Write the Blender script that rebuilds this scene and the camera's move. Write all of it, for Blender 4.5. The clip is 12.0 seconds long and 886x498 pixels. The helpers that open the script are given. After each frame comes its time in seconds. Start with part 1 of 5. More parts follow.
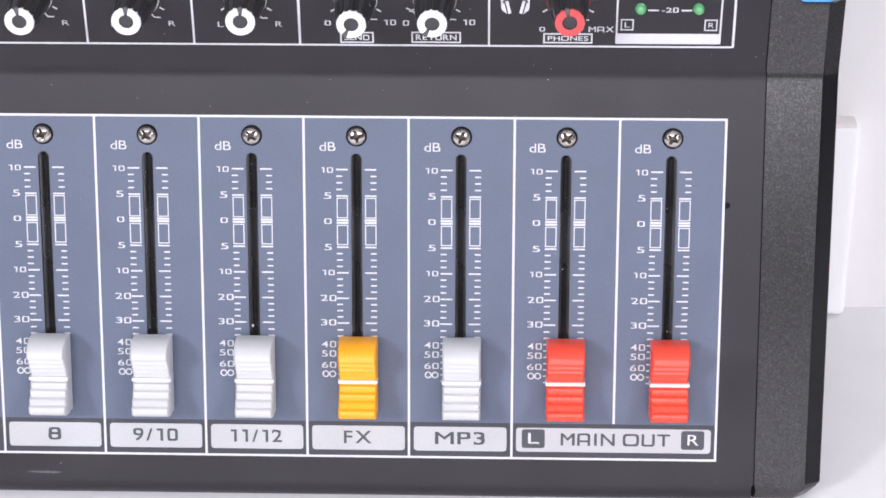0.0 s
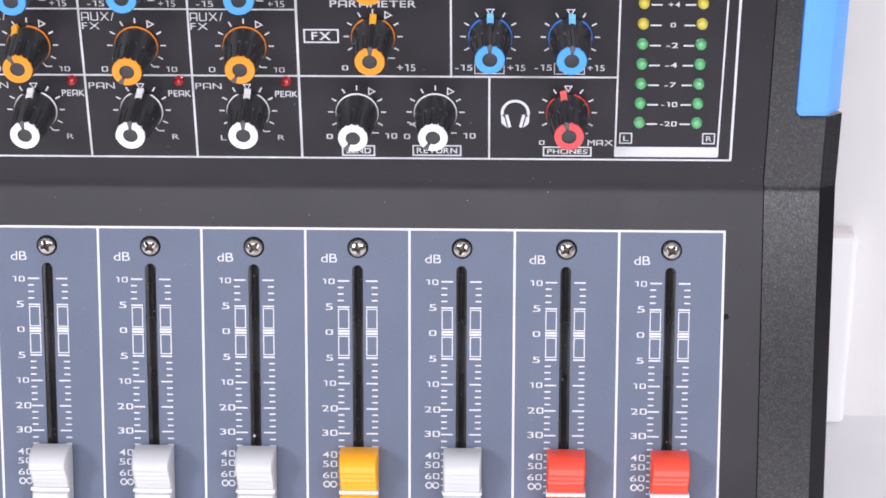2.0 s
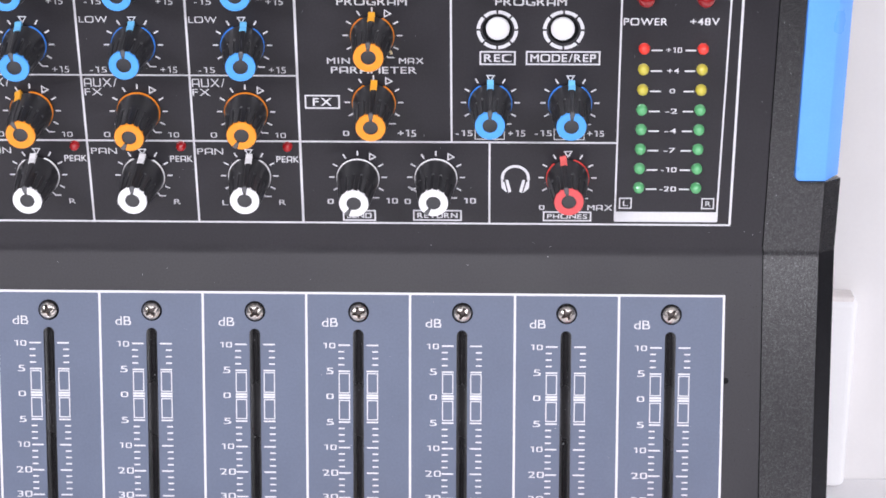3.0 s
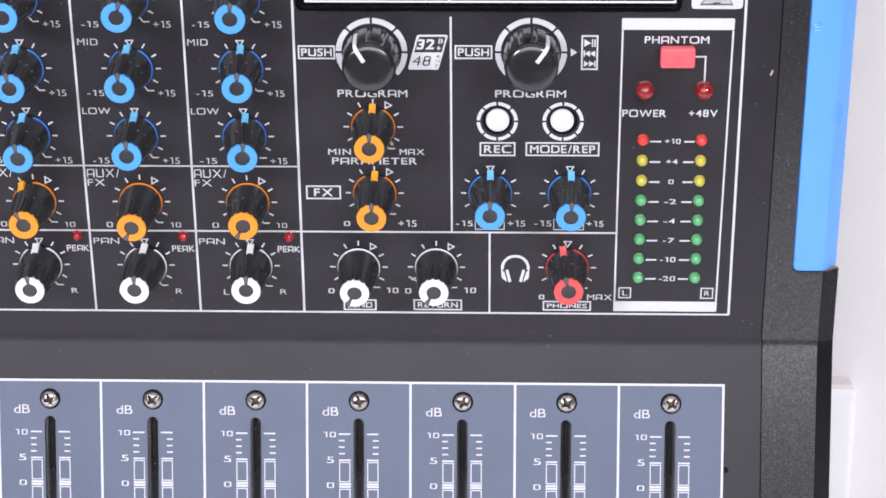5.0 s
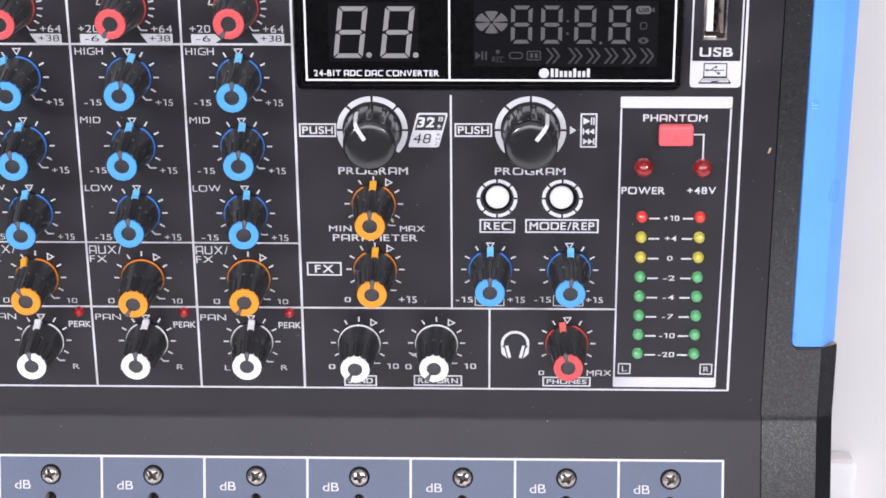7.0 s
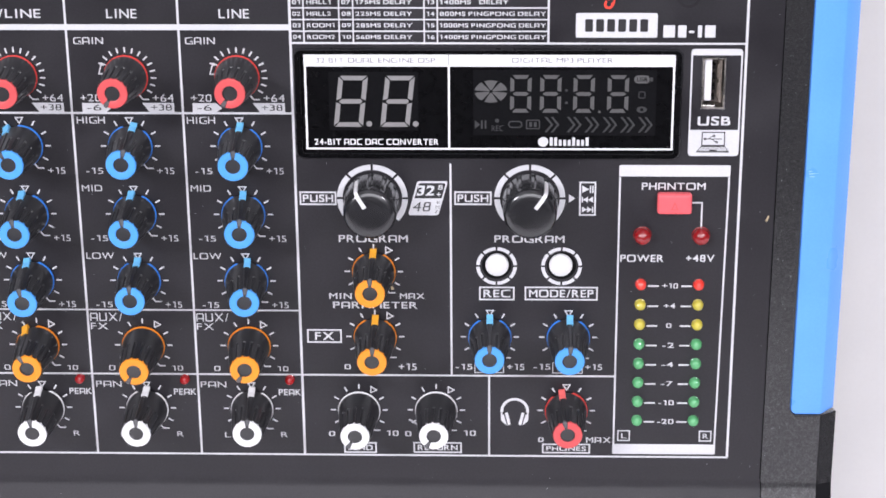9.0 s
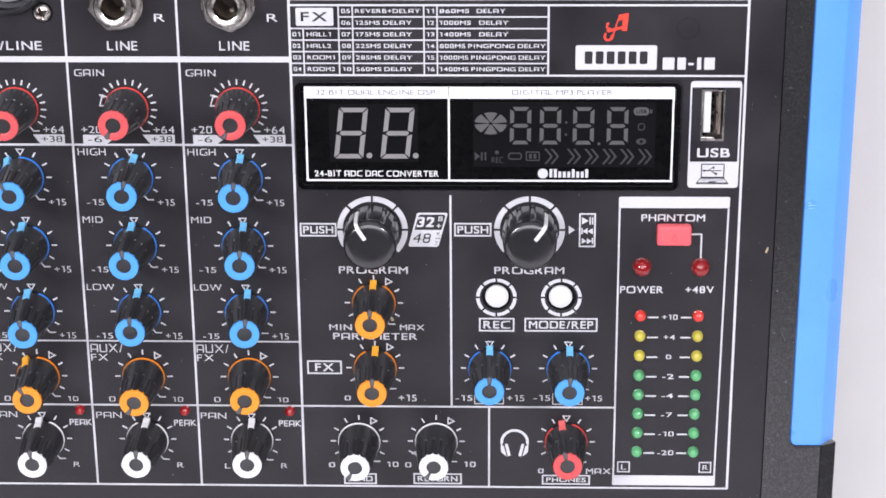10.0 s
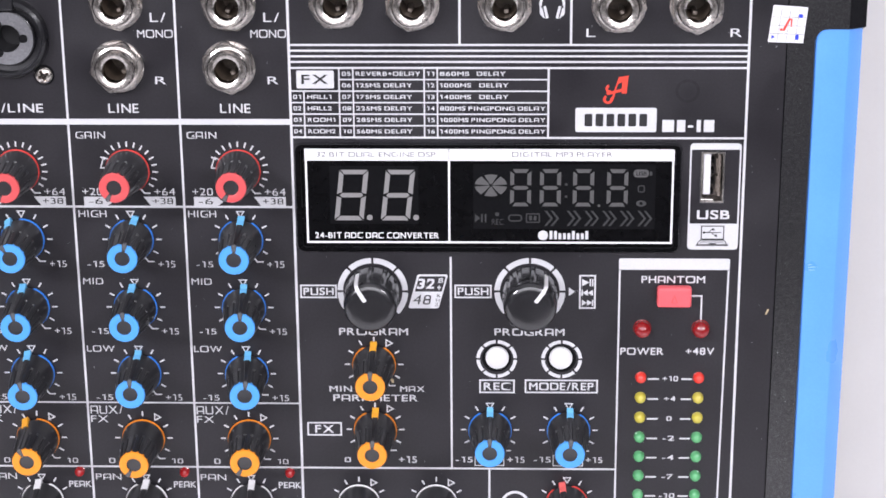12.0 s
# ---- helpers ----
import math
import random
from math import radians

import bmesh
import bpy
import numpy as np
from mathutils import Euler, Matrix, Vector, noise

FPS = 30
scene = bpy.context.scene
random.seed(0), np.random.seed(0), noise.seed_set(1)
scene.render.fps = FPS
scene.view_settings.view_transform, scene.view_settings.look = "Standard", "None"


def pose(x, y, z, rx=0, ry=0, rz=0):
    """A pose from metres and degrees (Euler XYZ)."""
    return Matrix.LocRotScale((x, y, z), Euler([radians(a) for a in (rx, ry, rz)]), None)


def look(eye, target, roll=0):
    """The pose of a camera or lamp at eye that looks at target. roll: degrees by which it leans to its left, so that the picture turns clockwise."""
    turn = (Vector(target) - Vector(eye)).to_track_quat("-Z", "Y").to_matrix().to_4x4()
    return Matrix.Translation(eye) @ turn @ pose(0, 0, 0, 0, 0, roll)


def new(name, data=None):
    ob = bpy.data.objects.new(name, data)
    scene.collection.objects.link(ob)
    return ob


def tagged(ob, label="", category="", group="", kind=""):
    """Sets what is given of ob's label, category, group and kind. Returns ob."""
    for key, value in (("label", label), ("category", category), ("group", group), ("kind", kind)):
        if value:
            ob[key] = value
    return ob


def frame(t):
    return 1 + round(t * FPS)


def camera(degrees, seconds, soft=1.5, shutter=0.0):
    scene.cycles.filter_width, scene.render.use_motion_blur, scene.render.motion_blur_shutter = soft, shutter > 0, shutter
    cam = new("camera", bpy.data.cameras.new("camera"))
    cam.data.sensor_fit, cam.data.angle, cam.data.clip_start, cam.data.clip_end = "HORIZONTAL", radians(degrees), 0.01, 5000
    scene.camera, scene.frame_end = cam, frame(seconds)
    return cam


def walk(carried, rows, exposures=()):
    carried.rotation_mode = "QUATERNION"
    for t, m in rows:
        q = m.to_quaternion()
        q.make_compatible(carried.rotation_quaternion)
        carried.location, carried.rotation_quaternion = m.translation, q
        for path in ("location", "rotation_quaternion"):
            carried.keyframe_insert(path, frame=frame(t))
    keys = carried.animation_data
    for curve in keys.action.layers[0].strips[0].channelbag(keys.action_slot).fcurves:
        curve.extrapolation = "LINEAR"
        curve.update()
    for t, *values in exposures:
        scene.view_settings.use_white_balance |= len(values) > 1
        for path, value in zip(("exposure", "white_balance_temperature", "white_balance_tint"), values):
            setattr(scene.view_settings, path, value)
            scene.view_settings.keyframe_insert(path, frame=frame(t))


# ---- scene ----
# ---- camera: a tripod head tilting up ----
cam = camera(24.38, 12.0, soft=1.65)
LEAN_BACK = 76.0                      # angle of the fader panel above the table, degrees
REST = 0.07655                        # height of the board's origin over the table
BOARD = pose(0, 0, REST, LEAN_BACK)   # the mixer's own frame: x right, y up the fader panel, z out of it
ROWS = [
    (0.0, 0.01454, 0.11138, 0.51837, -13.052, 1.761, 0.147),
    (0.5, 0.01451, 0.11227, 0.51877, -12.435, 1.762, 0.145),
    (1.0, 0.01447, 0.11323, 0.51971, -11.731, 1.770, 0.152),
    (1.5, 0.01449, 0.11440, 0.52063, -11.010, 1.767, 0.148),
    (2.0, 0.01449, 0.11548, 0.52151, -10.312, 1.764, 0.145),
    (2.5, 0.01446, 0.11642, 0.52218, -9.515, 1.771, 0.157),
    (3.0, 0.01449, 0.11755, 0.52310, -8.703, 1.772, 0.145),
    (5.0, 0.01449, 0.12092, 0.52533, -6.535, 1.775, 0.147),
    (5.5, 0.01445, 0.12165, 0.52589, -6.007, 1.774, 0.144),
    (6.0, 0.01446, 0.12260, 0.52648, -5.495, 1.774, 0.144),
    (6.5, 0.01448, 0.12313, 0.52729, -5.037, 1.775, 0.154),
    (7.0, 0.01448, 0.12368, 0.52774, -4.681, 1.771, 0.152),
    (9.0, 0.01454, 0.12595, 0.52984, -3.032, 1.764, 0.151),
    (9.5, 0.01458, 0.12651, 0.53019, -2.736, 1.765, 0.155),
    (10.0, 0.01456, 0.12711, 0.53058, -2.281, 1.763, 0.157),
    (10.5, 0.01455, 0.12769, 0.53090, -1.930, 1.764, 0.159),
    (11.0, 0.01454, 0.12814, 0.53068, -1.538, 1.768, 0.143),
    (11.5, 0.01454, 0.12857, 0.53078, -1.150, 1.765, 0.150),
    (12.0, 0.01453, 0.12923, 0.53099, -0.797, 1.766, 0.153),
]
walk(cam, [(t, BOARD @ pose(x, y, z, rx, ry, rz)) for t, x, y, z, rx, ry, rz in ROWS])

# ---- light ----
world = bpy.data.worlds.new("studio")
scene.world = world
world.use_nodes = True
world.node_tree.nodes["Background"].inputs[0].default_value = (0.9, 0.93, 1.0, 1)
world.node_tree.nodes["Background"].inputs[1].default_value = 0.25


def soft_lamp(x, y, z, size, watts, colour):
    lamp = bpy.data.lights.new("soft_lamp", "AREA")
    lamp.shape, lamp.size, lamp.energy, lamp.color = "SQUARE", size, watts, colour
    ob = new("soft_lamp_light", lamp)
    ob.matrix_world = look((x, y, z), (0, 0, 0.15))


soft_lamp(-0.86, -1.08, 0.70, 0.25, 11.9, (0.98, 0.962, 1.045))
soft_lamp(0.76, -1.10, 0.76, 0.25, 8.7, (0.98, 0.962, 1.045))
# Added fill lamp without a known source; puts sheen on the fader panel.
soft_lamp(0.0, -1.45, 0.68, 1.1, 13.3, (0.98, 0.962, 1.045))


# ---- materials ----
def mat(name, colour, rough=0.5, metal=0.0, grain=0.0, size=0.5, wear=0.0, bump=0.0, speck=None, coat=0.0, spec=0.5, glint=0.0):
    """grain: colour variation at size mm; wear: broad stains; bump: relief in mm; speck: colour of fine grains; glint: how much more the shiniest grains mirror."""
    m = bpy.data.materials.new(name)
    m.use_nodes = True
    nt = m.node_tree
    b = nt.nodes["Principled BSDF"]
    b.inputs["Base Color"].default_value = (*colour, 1)
    b.inputs["Roughness"].default_value = rough
    b.inputs["Metallic"].default_value = metal
    b.inputs["Coat Weight"].default_value = coat
    b.inputs["Specular IOR Level"].default_value = spec
    if not (grain or wear or bump or speck):
        return m
    co = nt.nodes.new("ShaderNodeTexCoord")
    fine = nt.nodes.new("ShaderNodeTexNoise")
    fine.inputs["Scale"].default_value = 1000 / size
    fine.inputs["Detail"].default_value = 3
    broad = nt.nodes.new("ShaderNodeTexNoise")
    broad.inputs["Scale"].default_value = 55
    broad.inputs["Detail"].default_value = 5
    for n in (fine, broad):
        nt.links.new(co.outputs["Object"], n.inputs["Vector"])
    colour_out = None
    last = (*colour, 1)
    for node, amount in ((fine, grain), (broad, wear)):
        if amount:
            ramp = nt.nodes.new("ShaderNodeMapRange")
            ramp.inputs[1].default_value, ramp.inputs[2].default_value = 0.3, 0.7
            ramp.inputs[3].default_value, ramp.inputs[4].default_value = 1 - amount, 1 + amount
            nt.links.new(node.outputs["Fac"], ramp.inputs[0])
            mul = nt.nodes.new("ShaderNodeMix")
            mul.data_type, mul.blend_type = "RGBA", "MULTIPLY"
            mul.inputs[0].default_value = 1
            if colour_out:
                nt.links.new(colour_out, mul.inputs[6])
            else:
                mul.inputs[6].default_value = last
            nt.links.new(ramp.outputs[0], mul.inputs[7])
            colour_out = mul.outputs[2]
    if speck:
        cells = nt.nodes.new("ShaderNodeTexVoronoi")
        cells.inputs["Scale"].default_value = 1000 / (size * 0.9)
        nt.links.new(co.outputs["Object"], cells.inputs["Vector"])
        pick = nt.nodes.new("ShaderNodeSeparateColor")
        nt.links.new(cells.outputs["Color"], pick.inputs[0])
        cut = nt.nodes.new("ShaderNodeMapRange")
        cut.inputs[1].default_value, cut.inputs[2].default_value = 0.62, 1.0
        nt.links.new(pick.outputs[0], cut.inputs[0])
        mix = nt.nodes.new("ShaderNodeMix")
        mix.data_type = "RGBA"
        nt.links.new(cut.outputs[0], mix.inputs[0])
        if colour_out:
            nt.links.new(colour_out, mix.inputs[6])
        else:
            mix.inputs[6].default_value = last
        mix.inputs[7].default_value = (*speck, 1)
        colour_out = mix.outputs[2]
    if glint:
        grains = nt.nodes.new("ShaderNodeTexVoronoi")
        grains.inputs["Scale"].default_value = 1000 / 0.2
        nt.links.new(co.outputs["Object"], grains.inputs["Vector"])
        some = nt.nodes.new("ShaderNodeSeparateColor")
        nt.links.new(grains.outputs["Color"], some.inputs[0])
        shine = nt.nodes.new("ShaderNodeMapRange")
        shine.inputs[1].default_value, shine.inputs[2].default_value = 0.55, 1.0
        shine.inputs[3].default_value, shine.inputs[4].default_value = spec, spec * glint
        nt.links.new(some.outputs[1], shine.inputs[0])
        nt.links.new(shine.outputs[0], b.inputs["Specular IOR Level"])
    if colour_out:
        nt.links.new(colour_out, b.inputs["Base Color"])
    if wear:
        rr = nt.nodes.new("ShaderNodeMapRange")
        rr.inputs[1].default_value, rr.inputs[2].default_value = 0.3, 0.7
        rr.inputs[3].default_value, rr.inputs[4].default_value = max(rough - 0.09, 0.02), min(rough + 0.09, 1)
        nt.links.new(broad.outputs["Fac"], rr.inputs[0])
        nt.links.new(rr.outputs[0], b.inputs["Roughness"])
    if bump:
        bp = nt.nodes.new("ShaderNodeBump")
        bp.inputs["Distance"].default_value = bump / 1000
        bp.inputs["Strength"].default_value = 1
        nt.links.new(fine.outputs["Fac"], bp.inputs["Height"])
        nt.links.new(bp.outputs[0], b.inputs["Normal"])
    return m


M_PANEL = mat("black_panel_paint", (0.0134, 0.0121, 0.0159), 0.38, grain=0.25, size=0.5, wear=0.12, bump=0.014, spec=0.58)
M_FILM = mat("grey_blue_film", (0.113, 0.1365, 0.199), 0.42, grain=0.05, size=0.6, wear=0.05, bump=0.004)
M_BAND = mat("dark_band_film", (0.045, 0.048, 0.06), 0.45, grain=0.12, size=0.5, wear=0.08)
M_INK = mat("white_ink", (0.655, 0.655, 0.68), 0.5, grain=0.05, size=0.4, wear=0.04)
M_NEG = mat("black_under_print", (0.018, 0.017, 0.02), 0.5, grain=0.15, size=0.4)
M_FIELD = mat("white_field_print", (0.49, 0.495, 0.51), 0.5, grain=0.05, size=0.5, wear=0.05)
M_DARKINK = mat("dark_ink", (0.065, 0.07, 0.083), 0.5, grain=0.1, size=0.4)
M_GREYINK = mat("grey_ink", (0.11, 0.11, 0.125), 0.5, grain=0.06, size=0.4)
M_CHEEK = mat("grained_black_plastic", (0.015, 0.015, 0.0168), 0.25, grain=0.15, size=0.2, bump=0.02, speck=(0.017, 0.017, 0.019), spec=0.8, glint=2.0)
M_USBIN = mat("brown_tinned_metal", (0.36, 0.31, 0.27), 0.32, metal=0.7, grain=0.25, size=0.5, wear=0.2)
M_EDGE = mat("plain_black_plastic", (0.018, 0.018, 0.02), 0.36, grain=0.2, size=0.5, bump=0.02)
# Smoother than the grained top, and darkened: side shade put into the colour.
M_CHAMFER = mat("smooth_black_plastic_shaded", (0.010, 0.010, 0.0115), 0.22, grain=0.15, size=0.5, spec=0.25)
M_BLUE = mat("blue_plastic", (0.125, 0.375, 0.99), 0.33, grain=0.03, size=0.6, wear=0.05, bump=0.004)
M_KNOB = mat("black_knob_plastic", (0.024, 0.0238, 0.0268), 0.30, grain=0.05, size=0.5, spec=0.9)
M_RIDGE = mat("grey_black_plastic", (0.11, 0.11, 0.118), 0.34, grain=0.08, size=0.5)
M_GLOSS = mat("black_gloss_plastic", (0.013, 0.013, 0.0155), 0.29, grain=0.1, size=0.5, wear=0.2, spec=0.55)
M_GRIP = mat("glossy_knob_plastic", (0.014, 0.014, 0.0165), 0.2, grain=0.1, size=0.5, wear=0.15, spec=1.1)
M_BORE = mat("dark_brown_bore", (0.10, 0.075, 0.055), 0.35, grain=0.3, size=0.8, spec=0.3)
M_RAIL = mat("rail_plastic", (0.016, 0.0155, 0.017), 0.26, grain=0.4, size=0.7, wear=0.3, spec=0.9)
M_PITCH = mat("dark_interior", (0.006, 0.006, 0.007), 0.6, grain=0.2, size=0.8, spec=0.1)
M_WHITECAP = mat("white_cap_plastic", (0.59, 0.593, 0.60), 0.42, grain=0.02, size=0.6, wear=0.03)
M_ORANGECAP = mat("orange_cap_plastic", (0.98, 0.42, 0.018), 0.36, grain=0.03, size=0.6, wear=0.05)
M_REDCAP = mat("red_cap_plastic", (0.90, 0.08, 0.045), 0.30, grain=0.04, size=0.6, wear=0.06)
M_KBLUE = mat("knob_blue", (0.085, 0.36, 0.88), 0.36, grain=0.03, size=0.5, wear=0.04)
M_KORANGE = mat("knob_orange", (0.90, 0.31, 0.026), 0.36, grain=0.03, size=0.5, wear=0.04)
M_KRED = mat("knob_red", (0.70, 0.095, 0.10), 0.36, grain=0.03, size=0.5, wear=0.04)
# Darkened knob colours: the shade on the low collars is put into them.
M_CBLUE = mat("collar_blue_shaded", (0.05, 0.27, 0.88), 0.4, grain=0.04, size=0.5)
M_CORANGE = mat("collar_orange_shaded", (0.88, 0.27, 0.02), 0.4, grain=0.04, size=0.5)
M_CRED = mat("collar_red_shaded", (0.8, 0.07, 0.06), 0.4, grain=0.04, size=0.5)
# Lightened knob colours: extra light painted in, as tilted pointers fall dark.
M_FBLUE = mat("pointer_blue_lit", (0.19, 0.60, 1.0), 0.4, grain=0.03, size=0.5)
M_FORANGE = mat("pointer_orange_lit", (1.0, 0.46, 0.04), 0.4, grain=0.03, size=0.5)
M_FRED = mat("pointer_red_lit", (0.95, 0.17, 0.16), 0.4, grain=0.03, size=0.5)
M_KWHITE = mat("knob_white", (0.72, 0.715, 0.725), 0.38, grain=0.02, size=0.5, wear=0.03)
M_NICKEL = mat("nickel", (0.66, 0.62, 0.585), 0.27, metal=1.0, grain=0.3, size=0.7, wear=0.35, bump=0.02)
M_STEEL = mat("screw_steel", (0.68, 0.635, 0.59), 0.27, metal=1.0, grain=0.2, size=0.3, wear=0.1)
# Steel darkened by hand: the shade inside recesses is put into the colour.
M_RECESS = mat("shaded_recess_steel", (0.11, 0.095, 0.09), 0.42, metal=0.8, grain=0.2, size=0.3)
# Knob white lightened: light painted in for pointers and side lines facing away.
M_FLAG = mat("white_plastic_lightened", (0.88, 0.87, 0.88), 0.4, grain=0.02, size=0.5)
M_GLASS = mat("display_glass", (0.0042, 0.0042, 0.0048), 0.14, grain=0.2, size=2.0, spec=0.15)
M_PALE = mat("display_pale", (0.0075, 0.0075, 0.0085), 0.3, grain=0.1, size=1.0, spec=0.05)
M_HEAD = mat("white_window_print", (0.86, 0.85, 0.87), 0.4, grain=0.02, size=0.5)
M_SEG = mat("digit_grey", (0.25, 0.242, 0.242), 0.45, grain=0.08, size=0.5)
M_SEGDIM = mat("digit_dim_grey", (0.095, 0.093, 0.094), 0.45, grain=0.1, size=0.5)
M_SEGFAINT = mat("digit_faint_grey", (0.040, 0.040, 0.042), 0.45, grain=0.1, size=0.5)
M_LEDRED = mat("led_red", (0.85, 0.045, 0.03), 0.2, coat=1.0, grain=0.06, size=0.6)
M_LEDPEAK = mat("led_peak_red", (0.45, 0.010, 0.013), 0.2, coat=1.0, grain=0.06, size=0.6)
M_LEDDARK = mat("led_dark_red", (0.27, 0.006, 0.008), 0.2, coat=1.0, grain=0.06, size=0.6)
M_LEDYELLOW = mat("led_yellow", (0.58, 0.50, 0.06), 0.2, coat=1.0, grain=0.06, size=0.6)
M_LEDGREEN = mat("led_green", (0.11, 0.43, 0.17), 0.2, coat=1.0, grain=0.06, size=0.6)
M_PINK = mat("pink_red_button", (0.90, 0.13, 0.15), 0.4, grain=0.04, size=0.5, wear=0.05)
M_LOGO = mat("red_ink", (0.80, 0.06, 0.035), 0.5, grain=0.04, size=0.4)
M_STICKER = mat("white_paper", (0.80, 0.79, 0.82), 0.6, grain=0.03, size=0.5)
M_BLUEINK = mat("blue_ink", (0.03, 0.06, 0.62), 0.5, grain=0.1, size=0.4)
M_TABLE = mat("white_table_top", (0.86, 0.85, 0.86), 0.45, grain=0.015, size=1.0, wear=0.02)
M_WALL = mat("white_wall_paint", (0.81, 0.793, 0.787), 0.7, grain=0.008, size=1.2, wear=0.015, bump=0.004)
M_DARKWALL = mat("unseen_wall_grey", (0.25, 0.25, 0.255), 0.8, grain=0.05, size=2.0, wear=0.08)
M_CEILING = mat("unseen_shell_white", (0.80, 0.80, 0.81), 0.8, grain=0.03, size=2.0, wear=0.03)
M_FLOOR = mat("grey_floor", (0.35, 0.34, 0.33), 0.6, grain=0.1, size=2.0, wear=0.1)
M_BOX = mat("white_box_plastic", (0.96, 0.955, 0.96), 0.45, grain=0.01, size=1.0, wear=0.02)


# ---- builders (all sizes in millimetres) ----
MM = Matrix.Scale(0.001, 4)
FOLD, SLOPE = 37.16, 18.41                    # where the top panel bends up from the fader panel, and by how much
UP = pose(0, FOLD / 1000, 0, SLOPE)           # frame of the knob panel
LOW = Matrix.Identity(4)                      # frame of the fader panel


def at(x, y, h=0.0, turn=0.0):
    return pose(x / 1000, y / 1000, h / 1000, 0, 0, turn)


def mesh_of(bm, name, material, smooth=False):
    bmesh.ops.transform(bm, matrix=MM, verts=bm.verts)
    me = bpy.data.meshes.new(name)
    bm.normal_update()
    bm.to_mesh(me)
    bm.free()
    me.materials.append(material)
    if smooth:
        me.shade_smooth()
        me.set_sharp_from_angle(angle=radians(35))
    return me


def part(name, bm, material, parent, label="", m=None, smooth=False):
    me = bm if isinstance(bm, bpy.types.Mesh) else mesh_of(bm, name, material, smooth)
    ob = new(name, me)
    ob.parent = parent
    ob.matrix_basis = m if m is not None else Matrix.Identity(4)
    return tagged(ob, label)


def box(x0, y0, z0, x1, y1, z1, bevel=0.0, segments=2, bm=None):
    own = bmesh.new()
    bmesh.ops.create_cube(own, size=1)
    bmesh.ops.transform(own, matrix=Matrix.Translation(((x0 + x1) / 2, (y0 + y1) / 2, (z0 + z1) / 2)) @ Matrix.Diagonal((x1 - x0, y1 - y0, z1 - z0, 1)), verts=own.verts)
    if bevel:
        bmesh.ops.bevel(own, geom=own.edges[:], offset=bevel, segments=segments, affect="EDGES", profile=0.5)
    return join(bm, own)


def join(bm, own):
    if bm is None:
        return own
    me = bpy.data.meshes.new("tmp")
    own.to_mesh(me)
    own.free()
    bm.from_mesh(me)
    bpy.data.meshes.remove(me)
    return bm


def prism(points, z0, z1, bm=None):
    """A flat piece of any outline, from z0 to z1."""
    bm = bm or bmesh.new()
    low = [bm.verts.new((x, y, z0)) for x, y in points]
    top = [bm.verts.new((x, y, z1)) for x, y in points]
    n = len(points)
    bm.faces.new(top)
    bm.faces.new(low[::-1])
    for i in range(n):
        bm.faces.new((low[i], low[(i + 1) % n], top[(i + 1) % n], top[i]))
    return bm


def flat(points, z=0.0, bm=None):
    bm = bm or bmesh.new()
    bm.faces.new([bm.verts.new((x, y, z)) for x, y in points])
    return bm


def rect(x0, y0, x1, y1):
    return [(x0, y0), (x1, y0), (x1, y1), (x0, y1)]


def rounded(x0, y0, x1, y1, r, n=5):
    out = []
    for cx, cy, a in ((x1 - r, y0 + r, -90), (x1 - r, y1 - r, 0), (x0 + r, y1 - r, 90), (x0 + r, y0 + r, 180)):
        out += [(cx + r * math.cos(radians(a + 90 * i / n)), cy + r * math.sin(radians(a + 90 * i / n))) for i in range(n + 1)]
    return out


def circle(x, y, r, n=32, start=0.0):
    return [(x + r * math.cos(start + 2 * math.pi * i / n), y + r * math.sin(start + 2 * math.pi * i / n)) for i in range(n)]


def ring(outer, inner, z=0.0, bm=None, z0=None):
    """The strip between two outlines of as many points; with z0 it has thickness."""
    bm = bm or bmesh.new()
    n = len(outer)
    a = [bm.verts.new((x, y, z)) for x, y in outer]
    b = [bm.verts.new((x, y, z)) for x, y in inner]
    for i in range(n):
        bm.faces.new((a[i], a[(i + 1) % n], b[(i + 1) % n], b[i]))
    if z0 is not None:
        c = [bm.verts.new((x, y, z0)) for x, y in outer]
        d = [bm.verts.new((x, y, z0)) for x, y in inner]
        for i in range(n):
            j = (i + 1) % n
            bm.faces.new((c[i], c[j], a[j], a[i]))
            bm.faces.new((b[i], b[j], d[j], d[i]))
            bm.faces.new((d[i], d[j], c[j], c[i]))
    return bm


def arc(x, y, r0, r1, a0, a1, n=10, z=0.0, bm=None):
    """A bent bar; angles in degrees clockwise from straight up."""
    bm = bm or bmesh.new()
    row = []
    for i in range(n + 1):
        a = radians(90 - (a0 + (a1 - a0) * i / n))
        row.append([bm.verts.new((x + r * math.cos(a), y + r * math.sin(a), z)) for r in (r0, r1)])
    for p, q in zip(row, row[1:]):
        bm.faces.new((p[0], q[0], q[1], p[1]))
    return bm


